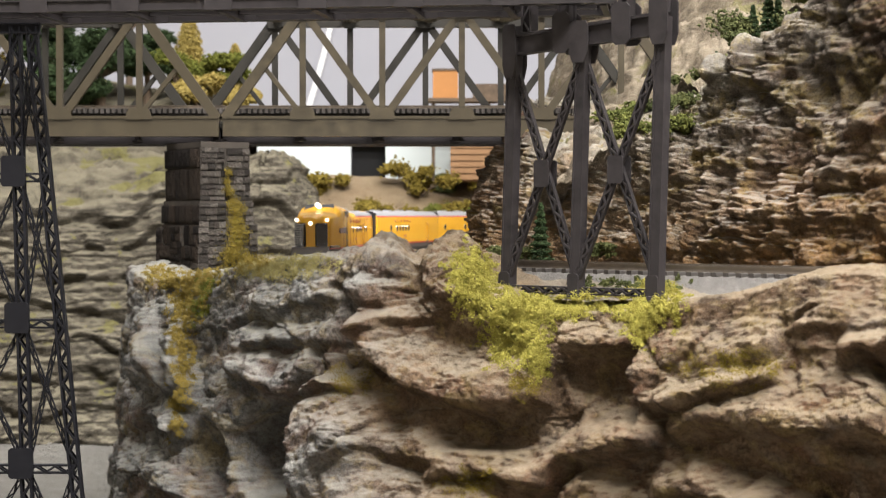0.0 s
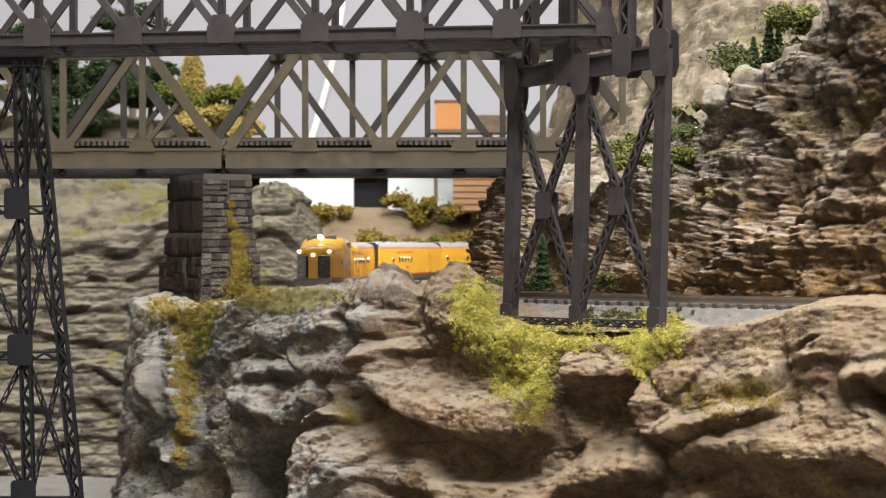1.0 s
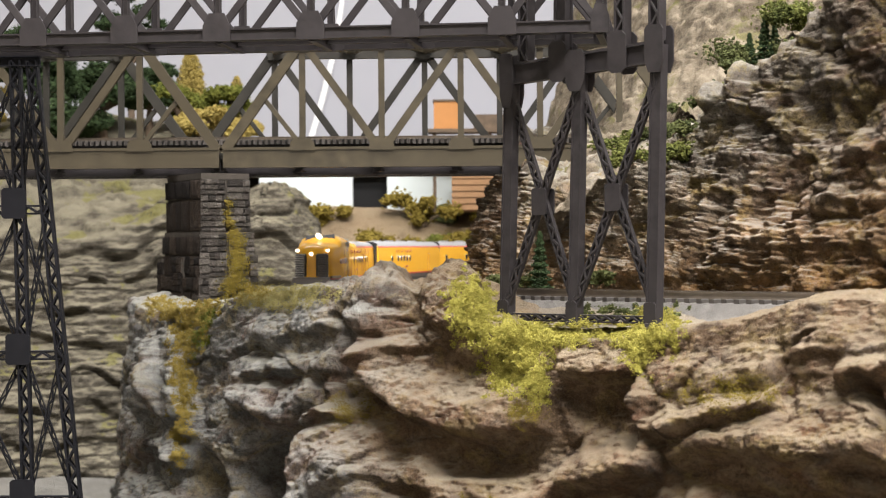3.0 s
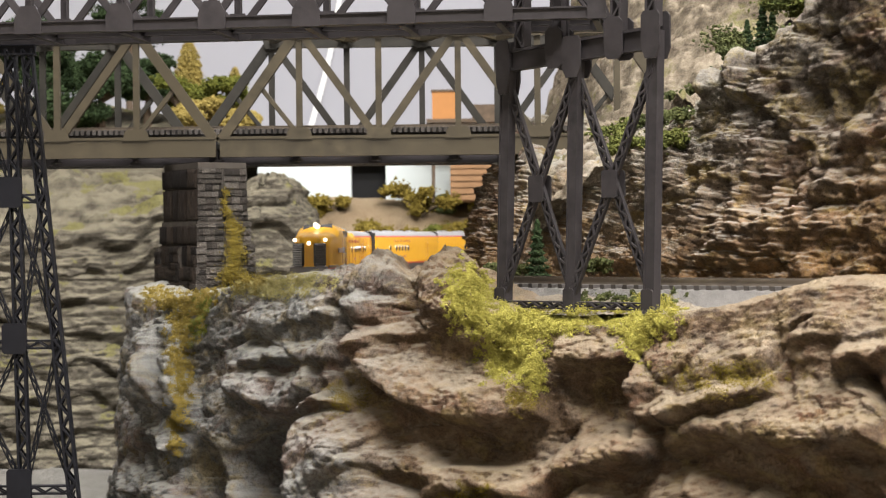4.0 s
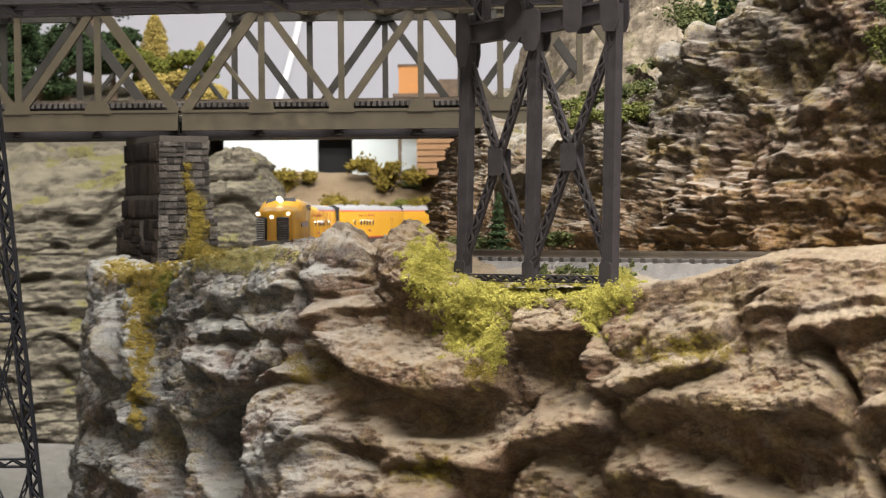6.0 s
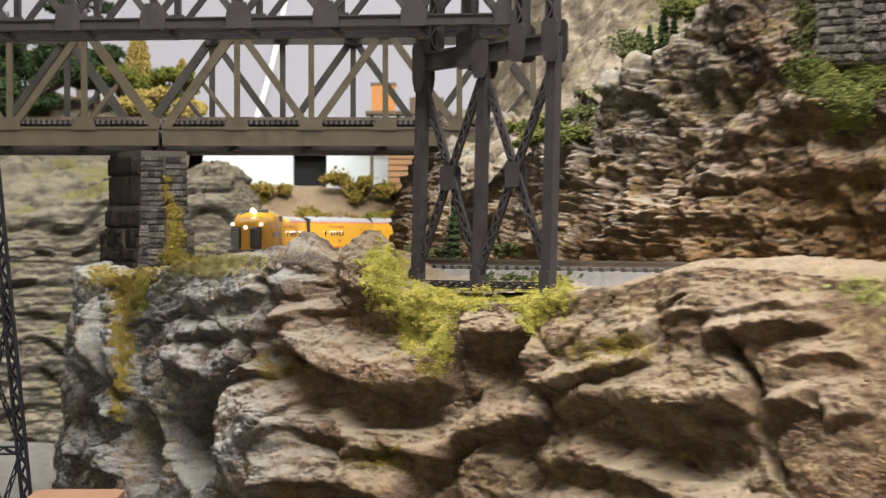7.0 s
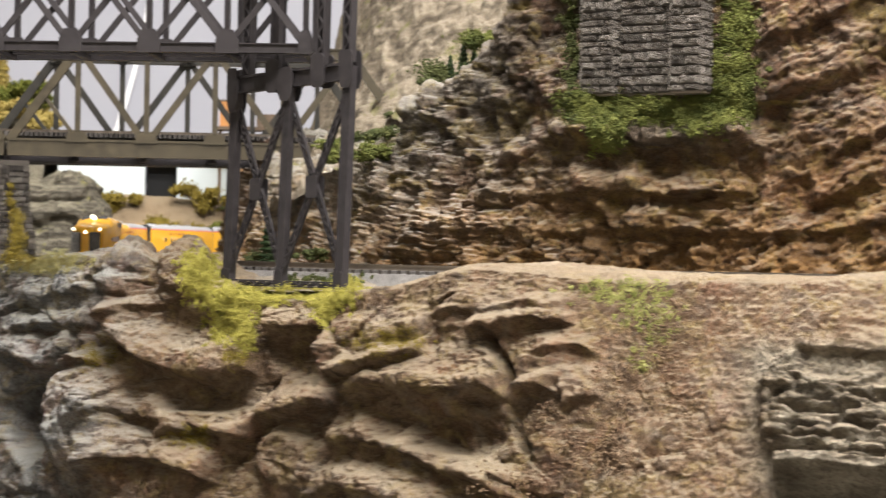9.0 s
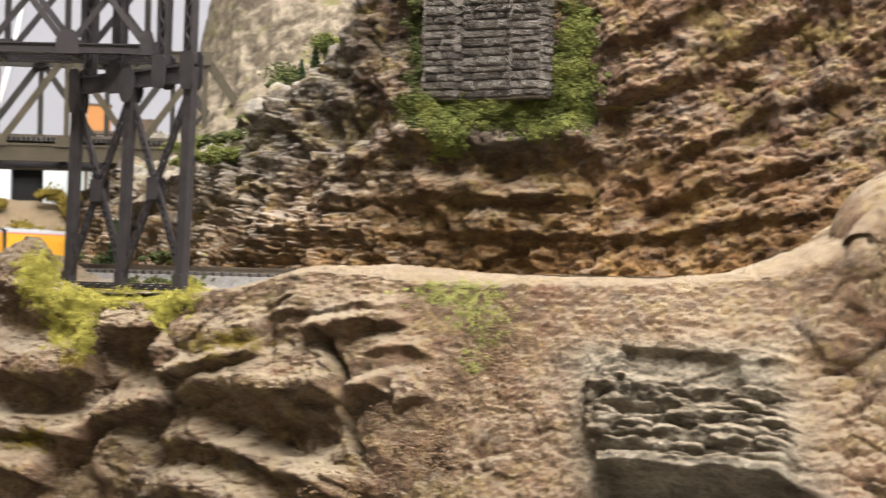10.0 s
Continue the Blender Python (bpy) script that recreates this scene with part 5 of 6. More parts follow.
def side_fittings(car, portholes, door_x, letters, number_x):
    for s in (-1, 1):
        y = s * 0.0142
        for x in portholes:
            ring = part("porthole", one(lambda g: g.disc((x, y, 0.0196), (0, s, 0), 0.0023, 0.0007, 18)), chrome, car, "chrome porthole rim")
            part("pane", one(lambda g: g.disc((x, y + s * 0.0003, 0.0196), (0, s, 0), 0.0017, 0.0003, 16)), glass_dark, ring, "dark round window")
        if door_x is not None:
            d = part("door", one(lambda g: [g.box((door_x + a, y, 0.0160), (0.0004, 0.0005, 0.0142)) for a in (-0.0028, 0.0028)] + [g.box((door_x, y, z), (0.0056, 0.0005, 0.0004)) for z in (0.0090, 0.0231)]), gloss("door_edge", (0.45, 0.2, 0.02), 0.3), car, "thin outlined side door")
            part("door_step", one(lambda g: g.box((door_x, y, 0.0090), (0.006, 0.0012, 0.0010))), chrome, d)
        if letters:
            cu = bpy.data.curves.new("car_lettering", "FONT")
            cu.body, cu.size, cu.align_x, cu.align_y, cu.extrude, cu.space_character = "CITY OF DENVER", 0.0027, "CENTER", "CENTER", 0.00008, 2.3
            cu.materials.append(letter_red)
            tx = new("lettering", cu)
            tx.parent = car
            tx.matrix_basis = Matrix.Translation((letters, s * 0.0143, 0.0249)) @ Matrix.Rotation(radians(180 if s > 0 else 0), 4, "Z") @ Matrix.Rotation(radians(90), 4, "X")
        if number_x is not None:
            for k in range(4):
                part("number_mark", one(lambda g: g.box((number_x + (k - 1.5) * 0.0018 + (0.0006 if k > 1 else 0), y, 0.0134), (0.0010, 0.0003, 0.0016))), letter_red, car)


def rail_car(label, portholes, letters):
    car = thing("passenger_car", (0, 0, 0), label, "train car", "streamliner cars")
    st = list(np.linspace(-CAR_L / 2 + 0.0025, CAR_L / 2 - 0.0025, 10))
    part("body", shell(st, lambda x: 1.0, lambda x: 0.0324, lambda x, z: False), [skirt_grey, red_line, yellow, roof_grey], car)
    for e in (-1, 1):
        part("diaphragm", one(lambda g: (g.box((e * (CAR_L / 2 - 0.0005), 0, 0.0175), (0.0045, 0.0262, 0.0270)), g.box((e * (CAR_L / 2 + 0.0012), 0, 0.0175), (0.0012, 0.0240, 0.0290)))), black_rubber, car, "black full-width diaphragm")
        truck(car, e * 0.066)
    for k in range(4):
        part("roof_vent", one(lambda g: g.box((-0.05 + 0.033 * k, 0.001, 0.0327), (0.009, 0.005, 0.0012))), roof_grey, car)
    side_fittings(car, portholes, -0.052, letters, 0.012 if letters else None)
    return car


def locomotive():
    car = thing("locomotive", (0, 0, 0), "yellow streamlined diesel locomotive with grey roof and chrome grille", "locomotive")
    L = CAR_L
    u = lambda x: (x + L / 2) / L

    def top(x):
        k = u(x)
        t = 0.0324 + 0.0038 * float(step(0.50, 0.73, np.array(k))) - 0.0050 * float(step(0.79, 0.865, np.array(k))) - 0.0012 * float(step(0.87, 0.975, np.array(k)))
        return t - 0.006 * max(0.0, (k - 0.972) / 0.028) ** 2

    def width(x):
        k = u(x)
        w = 1.0 - 0.16 * float(step(0.80, 0.96, np.array(k)))
        e = max(0.0, (k - 0.90) / 0.10)
        return w * math.sqrt(max(0.09, 1 - 0.86 * e * e))

    st = list(np.linspace(-L / 2 + 0.0025, L * 0.0, 12)) + list(np.linspace(L * 0.02, L / 2, 46))
    body = part("body", shell(st, width, top, lambda x, z: u(x) > 0.505 + (0.0324 - min(z, 0.0324)) * -14 + 0.02), [skirt_grey, red_line, yellow, roof_grey], car, smooth=False)
    me = body.data
    me.polygons.foreach_set("use_smooth", [len(p.vertices) <= 4 for p in me.polygons])
    part("diaphragm", one(lambda g: g.box((-L / 2, 0, 0.0175), (0.0045, 0.0262, 0.0270))), black_rubber, car, "black full-width diaphragm")
    for x in (-0.066, 0.058):
        truck(car, x)
    X = lambda k: -L / 2 + k * L
    side_fittings(car, [X(k) for k in (0.207, 0.256, 0.327, 0.363, 0.399, 0.433, 0.469, 0.546)], X(0.288), X(0.505), X(0.468))
    for s in (-1, 1):
        for k, w in ((0.655, 0.0062), (0.684, 0.0046), (0.716, 0.0046)):
            part("cab_side_window", one(lambda g: g.plate(octagon(w, 0.0038, 0.0012), (X(k), s * 0.01345, 0.0300), (1, 0, 0), (0, 0, 1), 0.0012)), glass_dark, car)
        lad = part("ladder", one(lambda g: [g.bar((X(0.711) + a, s * 0.0149, 0.0050), (X(0.711) + a, s * 0.0146, 0.0292), 0.0006, 0.0006) for a in (-0.0027, 0.0027)]), chrome, car, "chrome cab ladder")
        for z in (0.0055, 0.0085, 0.0130, 0.0175):
            part("rung", one(lambda g: g.bar((X(0.711) - 0.0027, s * 0.0150, z), (X(0.711) + 0.0027, s * 0.0150, z), 0.0006, 0.0010)), chrome, lad)
        part("emblem_bar", one(lambda g: g.plate(octagon(0.021, 0.0030, 0.0012), (X(0.79), s * 0.01395, 0.0195), (1, 0, -0.02), (0, 0, 1), 0.0010)), plain("emblem_grey", (0.4, 0.28, 0.22), 0.4), car, "grey-red emblem ribbon")
        for k in (0.745, 0.885):
            part("emblem_disc", one(lambda g: g.disc((X(k), s * (0.0139 if k < 0.8 else 0.0118), 0.0196), (0.12 if k > 0.8 else 0, s, 0), 0.0020, 0.0012, 16)), plain("emblem_blue", (0.35, 0.37, 0.42), 0.35), car)
        part("windshield", one(lambda g: g.plate([(-0.0050, -0.0019), (0.0054, -0.0019), (0.0044, 0.0024), (-0.0044, 0.0024)], (X(0.815), s * 0.0046, 0.0338), (0.22, -s * 0.95 * s, -0.1), (-0.52, 0, 0.85), 0.0016)), glass_cab, car)
        part("trim_strip", one(lambda g: g.bar((X(0.84), s * 0.0139, 0.0094), (X(0.955), s * 0.0112, 0.0094), 0.0007, 0.0016)), chrome, car)
        part("headlight", one(lambda g: g.disc((X(0.970), s * 0.0092, 0.0262), (0.85, s * 0.5, 0.1), 0.0010, 0.0034, 16)), lamp_on, car, "lit round headlight")
        for k in (0.06, 0.17, 0.24, 0.345, 0.45, 0.52, 0.60, 0.76):
            part("panel_seam", one(lambda g: g.bar((X(k), s * 0.01425, 0.0092), (X(k), s * 0.01405, 0.0272), 0.00035, 0.0003)), letter_red, car)
    for s in (-1, 1):
        c, n, t = Vector((X(0.989), s * 0.0062, 0.0170)), Vector((0.88, s * 0.475, 0)), Vector((-s * 0.475, 0.88, 0))
        gr = part("grille", one(lambda g: g.plate(octagon(0.0076, 0.0146, 0.0008), c + n * 0.0006, t, (0, 0, 1), 0.0026)), black_rubber, car, "dark grille opening with chrome bars")
        for k in range(13):
            z = 0.0099 + 0.0011 * k
            part("grille_bar", one(lambda g: g.bar(c + n * 0.0021 + t * 0.0036 + Vector((0, 0, z - 0.0165)), c + n * 0.0021 - t * 0.0036 + Vector((0, 0, z - 0.0165)), 0.0007, 0.0005)), grille_chrome_dark, gr)
    part("roof_light", one(lambda g: g.disc((X(0.838), 0, 0.0352), (1, 0, 0.15), 0.0016, 0.008, 14)), lamp_on, car, "lit roof headlight")
    part("nose_light", one(lambda g: g.disc((X(0.992), 0, 0.0240), (1, 0, 0.1), 0.0012, 0.004, 14)), lamp_on, car, "lit nose lamp")
    part("pilot", one(lambda g: g.plate([(-0.0125, 0.0), (0.0125, 0.0), (0.0115, 0.0082), (-0.0115, 0.0082)], (X(0.997), 0, 0.0014), (0, 1, 0), (0.1, 0, 1), 0.004)), skirt_grey, car, "dark grey pilot plate")
    part("roof_rail", one(lambda g: [g.bar((X(0.40), s * 0.006, 0.0334), (X(0.60), s * 0.006, 0.0346), 0.0005, 0.0005) for s in (-1, 1)] + [g.bar((X(k), s * 0.006, 0.032), (X(k), s * 0.006, 0.0338), 0.0005, 0.0005) for s in (-1, 1) for k in (0.4, 0.45, 0.5, 0.55, 0.6)]), roof_grey, car)
    return car


def place(car, s0, s1):
    """Stand a car on the rails with its front at s0 and its rear at s1 along the track."""
    p, _ = track_at(s0)
    q, _ = track_at(s1)
    c, d = (p + q) / 2, (p - q) / np.linalg.norm(p - q)
    # the curve bulges out between the ends
    m, _ = track_at((s0 + s1) / 2)
    c = c + (m - c) * 0.35
    car.matrix_basis = Matrix.Translation((c[0], c[1], track_z((s0 + s1) / 2))) @ Matrix.Rotation(math.atan2(d[1], d[0]), 4, "Z")


NOSE = TRACK_S[np.argmin(np.hypot(TRACK[:, 0] + 0.0805, TRACK[:, 1] - 1.20))]
place(locomotive(), NOSE, NOSE + CAR_L)
P5 = [CAR_L * (k - 0.5) for k in (0.52, 0.565, 0.61, 0.655, 0.70, 0.79)]
booster = rail_car("yellow booster car with grey roof, portholes and red lettering", P5, 0.02)
place(booster, NOSE + CAR_L + 0.004, NOSE + 2 * CAR_L + 0.004)
coach = rail_car("yellow streamlined car with grey roof and small round windows", [CAR_L * (k - 0.5) for k in (0.08, 0.25, 0.42, 0.47, 0.52, 0.57, 0.62, 0.67, 0.9)], None)
place(coach, NOSE + 2 * CAR_L + 0.008, NOSE + 3 * CAR_L + 0.008)

# ---- plants and ground cover ----
OCT_V = np.array([(1, 0, 0), (-1, 0, 0), (0, 1, 0), (0, -1, 0), (0, 0, 1), (0, 0, -1.0)])
OCT_F = np.array([(0, 2, 4), (2, 1, 4), (1, 3, 4), (3, 0, 4), (2, 0, 5), (1, 2, 5), (3, 1, 5), (0, 3, 5)])


def lumps_mesh(name, centres, sizes, mat, seed, squash=0.9, rag=0.45):
    """Many small ragged crumbs in one mesh, each turned its own way."""
    rng = np.random.default_rng(seed)
    n = len(centres)
    jit = 1 + rng.uniform(-rag, rag, (n, len(OCT_V), 1))
    shape = np.ones((n, 1, 3)) + rng.uniform(-0.45, 0.45, (n, 1, 3))
    local = OCT_V[None] * jit * shape * np.asarray(sizes)[:, None, None]
    turn = np.linalg.qr(rng.normal(0, 1, (n, 3, 3)))[0]
    local = np.einsum("nij,nkj->nki", turn, local)
    local[..., 2] *= squash
    v = np.asarray(centres)[:, None, :] + local
    f = (np.arange(n) * len(OCT_V))[:, None, None] + OCT_F[None]
    me = bpy.data.meshes.new(name)
    me.from_pydata(v.reshape(-1, 3).tolist(), [], f.reshape(-1, 3).tolist())
    me.materials.append(mat)
    me.update()
    return me


def onto(names, origin, way, reach=3.0):
    best = None
    for k in names:
        hit, nor, _, d = SURFACES[k].ray_cast(Vector(origin), Vector(way), reach)
        if hit is not None and (best is None or d < best[2]):
            best = (hit, nor, d)
    return best


# near the camera's path: ground cover is cast from here to fit its view
VIEW_POINT = Vector((0.02, 0.0, 0.02))


def turf_patch(name, blobs, surfaces, mat, label, category, size, seed, pile=0.004, dense=1.0, view_point=VIEW_POINT, kind="", clump=0.0022, ragged=0.25):
    """Foam crumbs in small heaps, cast onto the rock from a viewpoint to fit the camera's view. blobs: a plan distance,
    place and half size on that plane (x, z, rx, rz), and how many.
    """
    rng = np.random.default_rng(seed)
    pts, sz = [], []
    for y, x, z, rx, rz, n in blobs:
        left, each = int(n * dense), 60
        while left > 0:
            # one heap
            left -= each
            r, a = rng.uniform(0, 1) ** 0.55 * (1 + rng.normal(0, ragged)), rng.uniform(0, math.tau)
            q = Vector((x + rx * r * math.cos(a), y, z + rz * r * math.sin(a)))
            hit = onto(surfaces, view_point, (q - view_point).normalized())
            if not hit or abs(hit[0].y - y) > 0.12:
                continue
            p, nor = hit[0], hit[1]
            if nor.dot(view_point - p) < 0:
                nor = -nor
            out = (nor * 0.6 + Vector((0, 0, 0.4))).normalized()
            wide = clump * rng.uniform(0.5, 1.3)
            tall = pile * rng.uniform(0.1, 1.0) * max(0.12, 1 - abs(r))
            tone = rng.uniform(0.7, 1.2)
            for _ in range(each):
                d = Vector(rng.normal(0, 0.5, 3)) * wide
                d -= nor * d.dot(nor) * 0.45
                f = max(0.0, 1 - d.length / (wide * 1.6))
                pts.append((p + d + out * (tall * f * rng.uniform(0.2, 1.0)))[:])
                sz.append(size * tone * rng.uniform(0.45, 1.25))
    if not pts:
        return None
    pts = np.array(pts)
    at = pts.mean(axis=0)
    at[2] = pts[:, 2].min()
    me = lumps_mesh(name, pts - at, sz, mat, seed)
    ob = tagged(new(name, me), label, category, kind=kind)
    ob.matrix_basis = pose(*at)
    return ob


ROCKS = ["ground_front", "ground_plateau", "ground_hill"]
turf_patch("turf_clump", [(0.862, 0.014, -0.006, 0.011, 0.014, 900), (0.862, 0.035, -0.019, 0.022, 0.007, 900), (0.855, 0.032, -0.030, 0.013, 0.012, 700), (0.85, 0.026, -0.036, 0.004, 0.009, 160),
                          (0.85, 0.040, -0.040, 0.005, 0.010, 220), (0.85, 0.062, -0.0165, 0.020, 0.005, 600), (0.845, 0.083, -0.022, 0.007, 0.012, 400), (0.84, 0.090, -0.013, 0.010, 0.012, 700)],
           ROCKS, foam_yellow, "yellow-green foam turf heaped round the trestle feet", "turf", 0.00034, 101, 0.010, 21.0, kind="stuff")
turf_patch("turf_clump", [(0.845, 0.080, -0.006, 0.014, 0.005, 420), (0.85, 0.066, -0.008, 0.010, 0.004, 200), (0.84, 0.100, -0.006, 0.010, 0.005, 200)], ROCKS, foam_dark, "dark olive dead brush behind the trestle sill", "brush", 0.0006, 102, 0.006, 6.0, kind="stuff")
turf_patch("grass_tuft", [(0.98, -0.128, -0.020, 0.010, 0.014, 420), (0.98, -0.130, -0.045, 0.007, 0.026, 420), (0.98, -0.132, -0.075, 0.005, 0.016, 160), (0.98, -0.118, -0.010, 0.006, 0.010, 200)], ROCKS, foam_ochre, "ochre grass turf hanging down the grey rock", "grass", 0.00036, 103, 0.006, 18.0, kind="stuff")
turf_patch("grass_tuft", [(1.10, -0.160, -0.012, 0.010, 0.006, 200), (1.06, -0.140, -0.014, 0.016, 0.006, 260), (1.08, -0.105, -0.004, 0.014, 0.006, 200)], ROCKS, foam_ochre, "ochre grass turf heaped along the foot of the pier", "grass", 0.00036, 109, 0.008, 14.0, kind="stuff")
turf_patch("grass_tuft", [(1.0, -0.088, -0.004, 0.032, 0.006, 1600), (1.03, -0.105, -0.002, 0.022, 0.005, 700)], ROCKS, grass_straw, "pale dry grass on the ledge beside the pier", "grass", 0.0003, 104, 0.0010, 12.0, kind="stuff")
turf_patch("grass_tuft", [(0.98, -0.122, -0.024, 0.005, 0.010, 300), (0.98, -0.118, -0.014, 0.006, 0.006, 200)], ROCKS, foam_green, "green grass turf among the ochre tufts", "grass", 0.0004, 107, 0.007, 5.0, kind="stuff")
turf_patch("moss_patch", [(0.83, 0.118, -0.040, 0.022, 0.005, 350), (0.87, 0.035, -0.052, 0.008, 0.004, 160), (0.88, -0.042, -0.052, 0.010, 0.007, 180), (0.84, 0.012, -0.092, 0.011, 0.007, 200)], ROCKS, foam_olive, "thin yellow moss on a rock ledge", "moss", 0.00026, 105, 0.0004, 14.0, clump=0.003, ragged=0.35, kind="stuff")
turf_patch("grass_patch", [(0.72, 0.215, -0.010, 0.022, 0.007, 800), (0.70, 0.225, -0.020, 0.014, 0.014, 600), (0.69, 0.222, -0.038, 0.006, 0.008, 160)], ROCKS, grass_pale, "pale green static grass on the sandy slope beside the track", "grass", 0.0003, 106, 0.0018, 7.0, view_point=Vector((0.08, -0.1, 0.05)), kind="stuff")

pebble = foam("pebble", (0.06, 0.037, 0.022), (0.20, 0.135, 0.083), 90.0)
turf_patch("gravel_scatter", [(0.71, 0.215, -0.070, 0.035, 0.040, 150), (0.72, 0.185, -0.085, 0.03, 0.03, 90), (0.70, 0.235, -0.035, 0.02, 0.03, 60)], ["ground_front"], pebble, "brown rock crumbs scattered on the sandy slope", "gravel", 0.0007, 108, 0.0004, 6.0, view_point=Vector((0.08, -0.1, 0.05)), kind="stuff", clump=0.012)
# ivy on the pier's lit face
rng = np.random.default_rng(7)
pts, sz = [], []
IVY = ((0.047, 0.0165, 0.0026), (0.041, 0.0158, 0.0022), (0.0355, 0.0168, 0.0030), (0.030, 0.0190, 0.0028), (0.0255, 0.0210, 0.0048), (0.018, 0.0200, 0.0036), (0.0125, 0.0212, 0.0056), (0.006, 0.0195, 0.0046),
       (-0.001, 0.0160, 0.0058), (-0.004, 0.0250, 0.0054), (-0.008, 0.0330, 0.0070), (-0.010, 0.0430, 0.0060), (-0.012, 0.0130, 0.0060))
for z0, a0, r in IVY:
    for k in range(int(26 * (r / 0.001) ** 2)):
        dz, da, out = rng.normal(0, 0.5, 3) * r
        z = max(-0.016, z0 + dz)
        p = PIER_K + u_r * (a0 + da * 1.1) - u_l * (0.0016 + abs(out) * 0.8 + 0.0040 * float(step(0.03, 0.0, np.array(z))))
        pts.append((p.x, p.y, z))
        sz.append(0.00038 * rng.uniform(0.5, 1.3))
pts = np.array(pts)
at = (-0.125, 1.105, -0.014)
ivy = tagged(new("ivy", lumps_mesh("ivy", pts - np.array(at), sz, foam_olive, 8)), "olive-yellow foam ivy climbing the stone pier", "ivy", kind="stuff")
ivy.matrix_basis = pose(*at)


def bush(name, x, y, z, r, h, mat, label, seed, n=220, size=0.004, category="bush"):
    """Low ragged brush: several leaning stems, each with an uneven head of crumbs that thins out to its edge."""
    rng = np.random.default_rng(seed)
    ob = thing(name, (x, y, z), label, category)
    n, size = int(n * 7), size * 0.36
    heads = [(Vector((rng.normal(0, 0.6) * r, rng.normal(0, 0.5) * r, h * rng.uniform(0.12, 0.8))), r * rng.uniform(0.16, 0.46)) for _ in range(11)]
    part("stem", one(lambda g: [g.tube([(x, y, z - 0.004), (x + c.x * 0.4, y + c.y * 0.4, z + c.z * 0.5), (x + c.x, y + c.y, z + c.z)], [r * 0.06, r * 0.045, r * 0.02], 5) for c, _ in heads]), bark, ob)
    pts, sz = [], []
    for c, rr in heads:
        for _ in range(int(n / 11 * (rr / r / 0.31) ** 2) + 8):
            p = np.array(c) + rng.normal(0, 0.5, 3) * rr * np.array((1.15, 1.15, 0.75))
            p[2] = max(p[2], 0.0)
            pts.append(p)
            sz.append(size * rng.uniform(0.4, 1.2))
    cr = new("crown", lumps_mesh("crown", np.array(pts), sz, mat, seed))
    cr.parent = ob
    return ob


def conifer(name, x, y, z, h, r, mat, label, seed, n=420, size=0.0028, category="tree", tiers=0.25, taper=0.8):
    rng = np.random.default_rng(seed)
    ob = thing(name, (x, y, z), label, category)
    n, size = int(n * 6), size * 0.42
    part("trunk", one(lambda g: g.tube([(x, y, z - 0.004), (x, y, z + h * 0.5), (x, y, z + h * 0.97)], [r * 0.12, r * 0.08, r * 0.02], 7)), bark, ob)
    pts, sz = [], []
    for _ in range(n):
        k = rng.uniform(0.06, 1.0) ** 0.85
        ring = r * (1 - k) ** taper * (1 - tiers + tiers * math.cos(k * 60 + 5 * rng.uniform() * (tiers < 0.2))) + 0.0005
        a = rng.uniform(0, math.tau)
        q = rng.uniform(0.45, 1.0)
        pts.append((ring * q * math.cos(a), ring * q * math.sin(a), h * k - ring * q * 0.25))
        sz.append(size * rng.uniform(0.5, 1.1) * (1.1 - 0.6 * k))
    cr = new("crown", lumps_mesh("crown", np.array(pts), sz, mat, seed, 0.6))
    cr.parent = ob
    return ob


def broadleaf(name, x, y, z, h, r, mat, label, seed, n=900, size=0.006, lean=0.0):
    """Trunk, limbs and a crown of separate clumps."""
    rng = np.random.default_rng(seed)
    ob = thing(name, (x, y, z), label, "tree")
    n, size = int(n * 6), size * 0.42
    fork = Vector((x + lean * h * 0.4, y, z + h * 0.4))
    part("trunk", one(lambda g: g.tube([(x, y, z - 0.006), (x + lean * h * 0.2, y, z + h * 0.2), fork], [r * 0.13, r * 0.1, r * 0.07], 8)), bark, ob)
    pts, sz = [], []
    for k in range(9):
        c = Vector((x + lean * h + rng.uniform(-0.75, 0.75) * r, y + rng.uniform(-0.7, 0.7) * r, z + h * rng.uniform(0.5, 0.95)))
        part("limb", one(lambda g: g.tube([fork, fork.lerp(c, 0.5) + Vector((0, 0, 0.01 * h)), c], [r * 0.06, r * 0.04, r * 0.015], 6)), bark, ob)
        rr = r * rng.uniform(0.28, 0.5)
        for _ in range(n // 9):
            d = rng.normal(0, 1, 3)
            d /= np.linalg.norm(d)
            p = np.array(c) + d * rr * rng.uniform(0.35, 1.05) * np.array((1.15, 1.15, 0.65)) - np.array((x, y, z))
            pts.append(p)
            sz.append(size * rng.uniform(0.4, 1.15))
    cr = new("crown", lumps_mesh("crown", np.array(pts), sz, mat, seed, 0.7))
    cr.parent = ob
    return ob


def top_of(x, y, names, z=0.6):
    hit = onto(names, (x, y, z), (0, 0, -1))
    return hit[0].z if hit else 0.0


BACK = ["ground_back_hills", "ground_canyon", "ground_far_slope"]
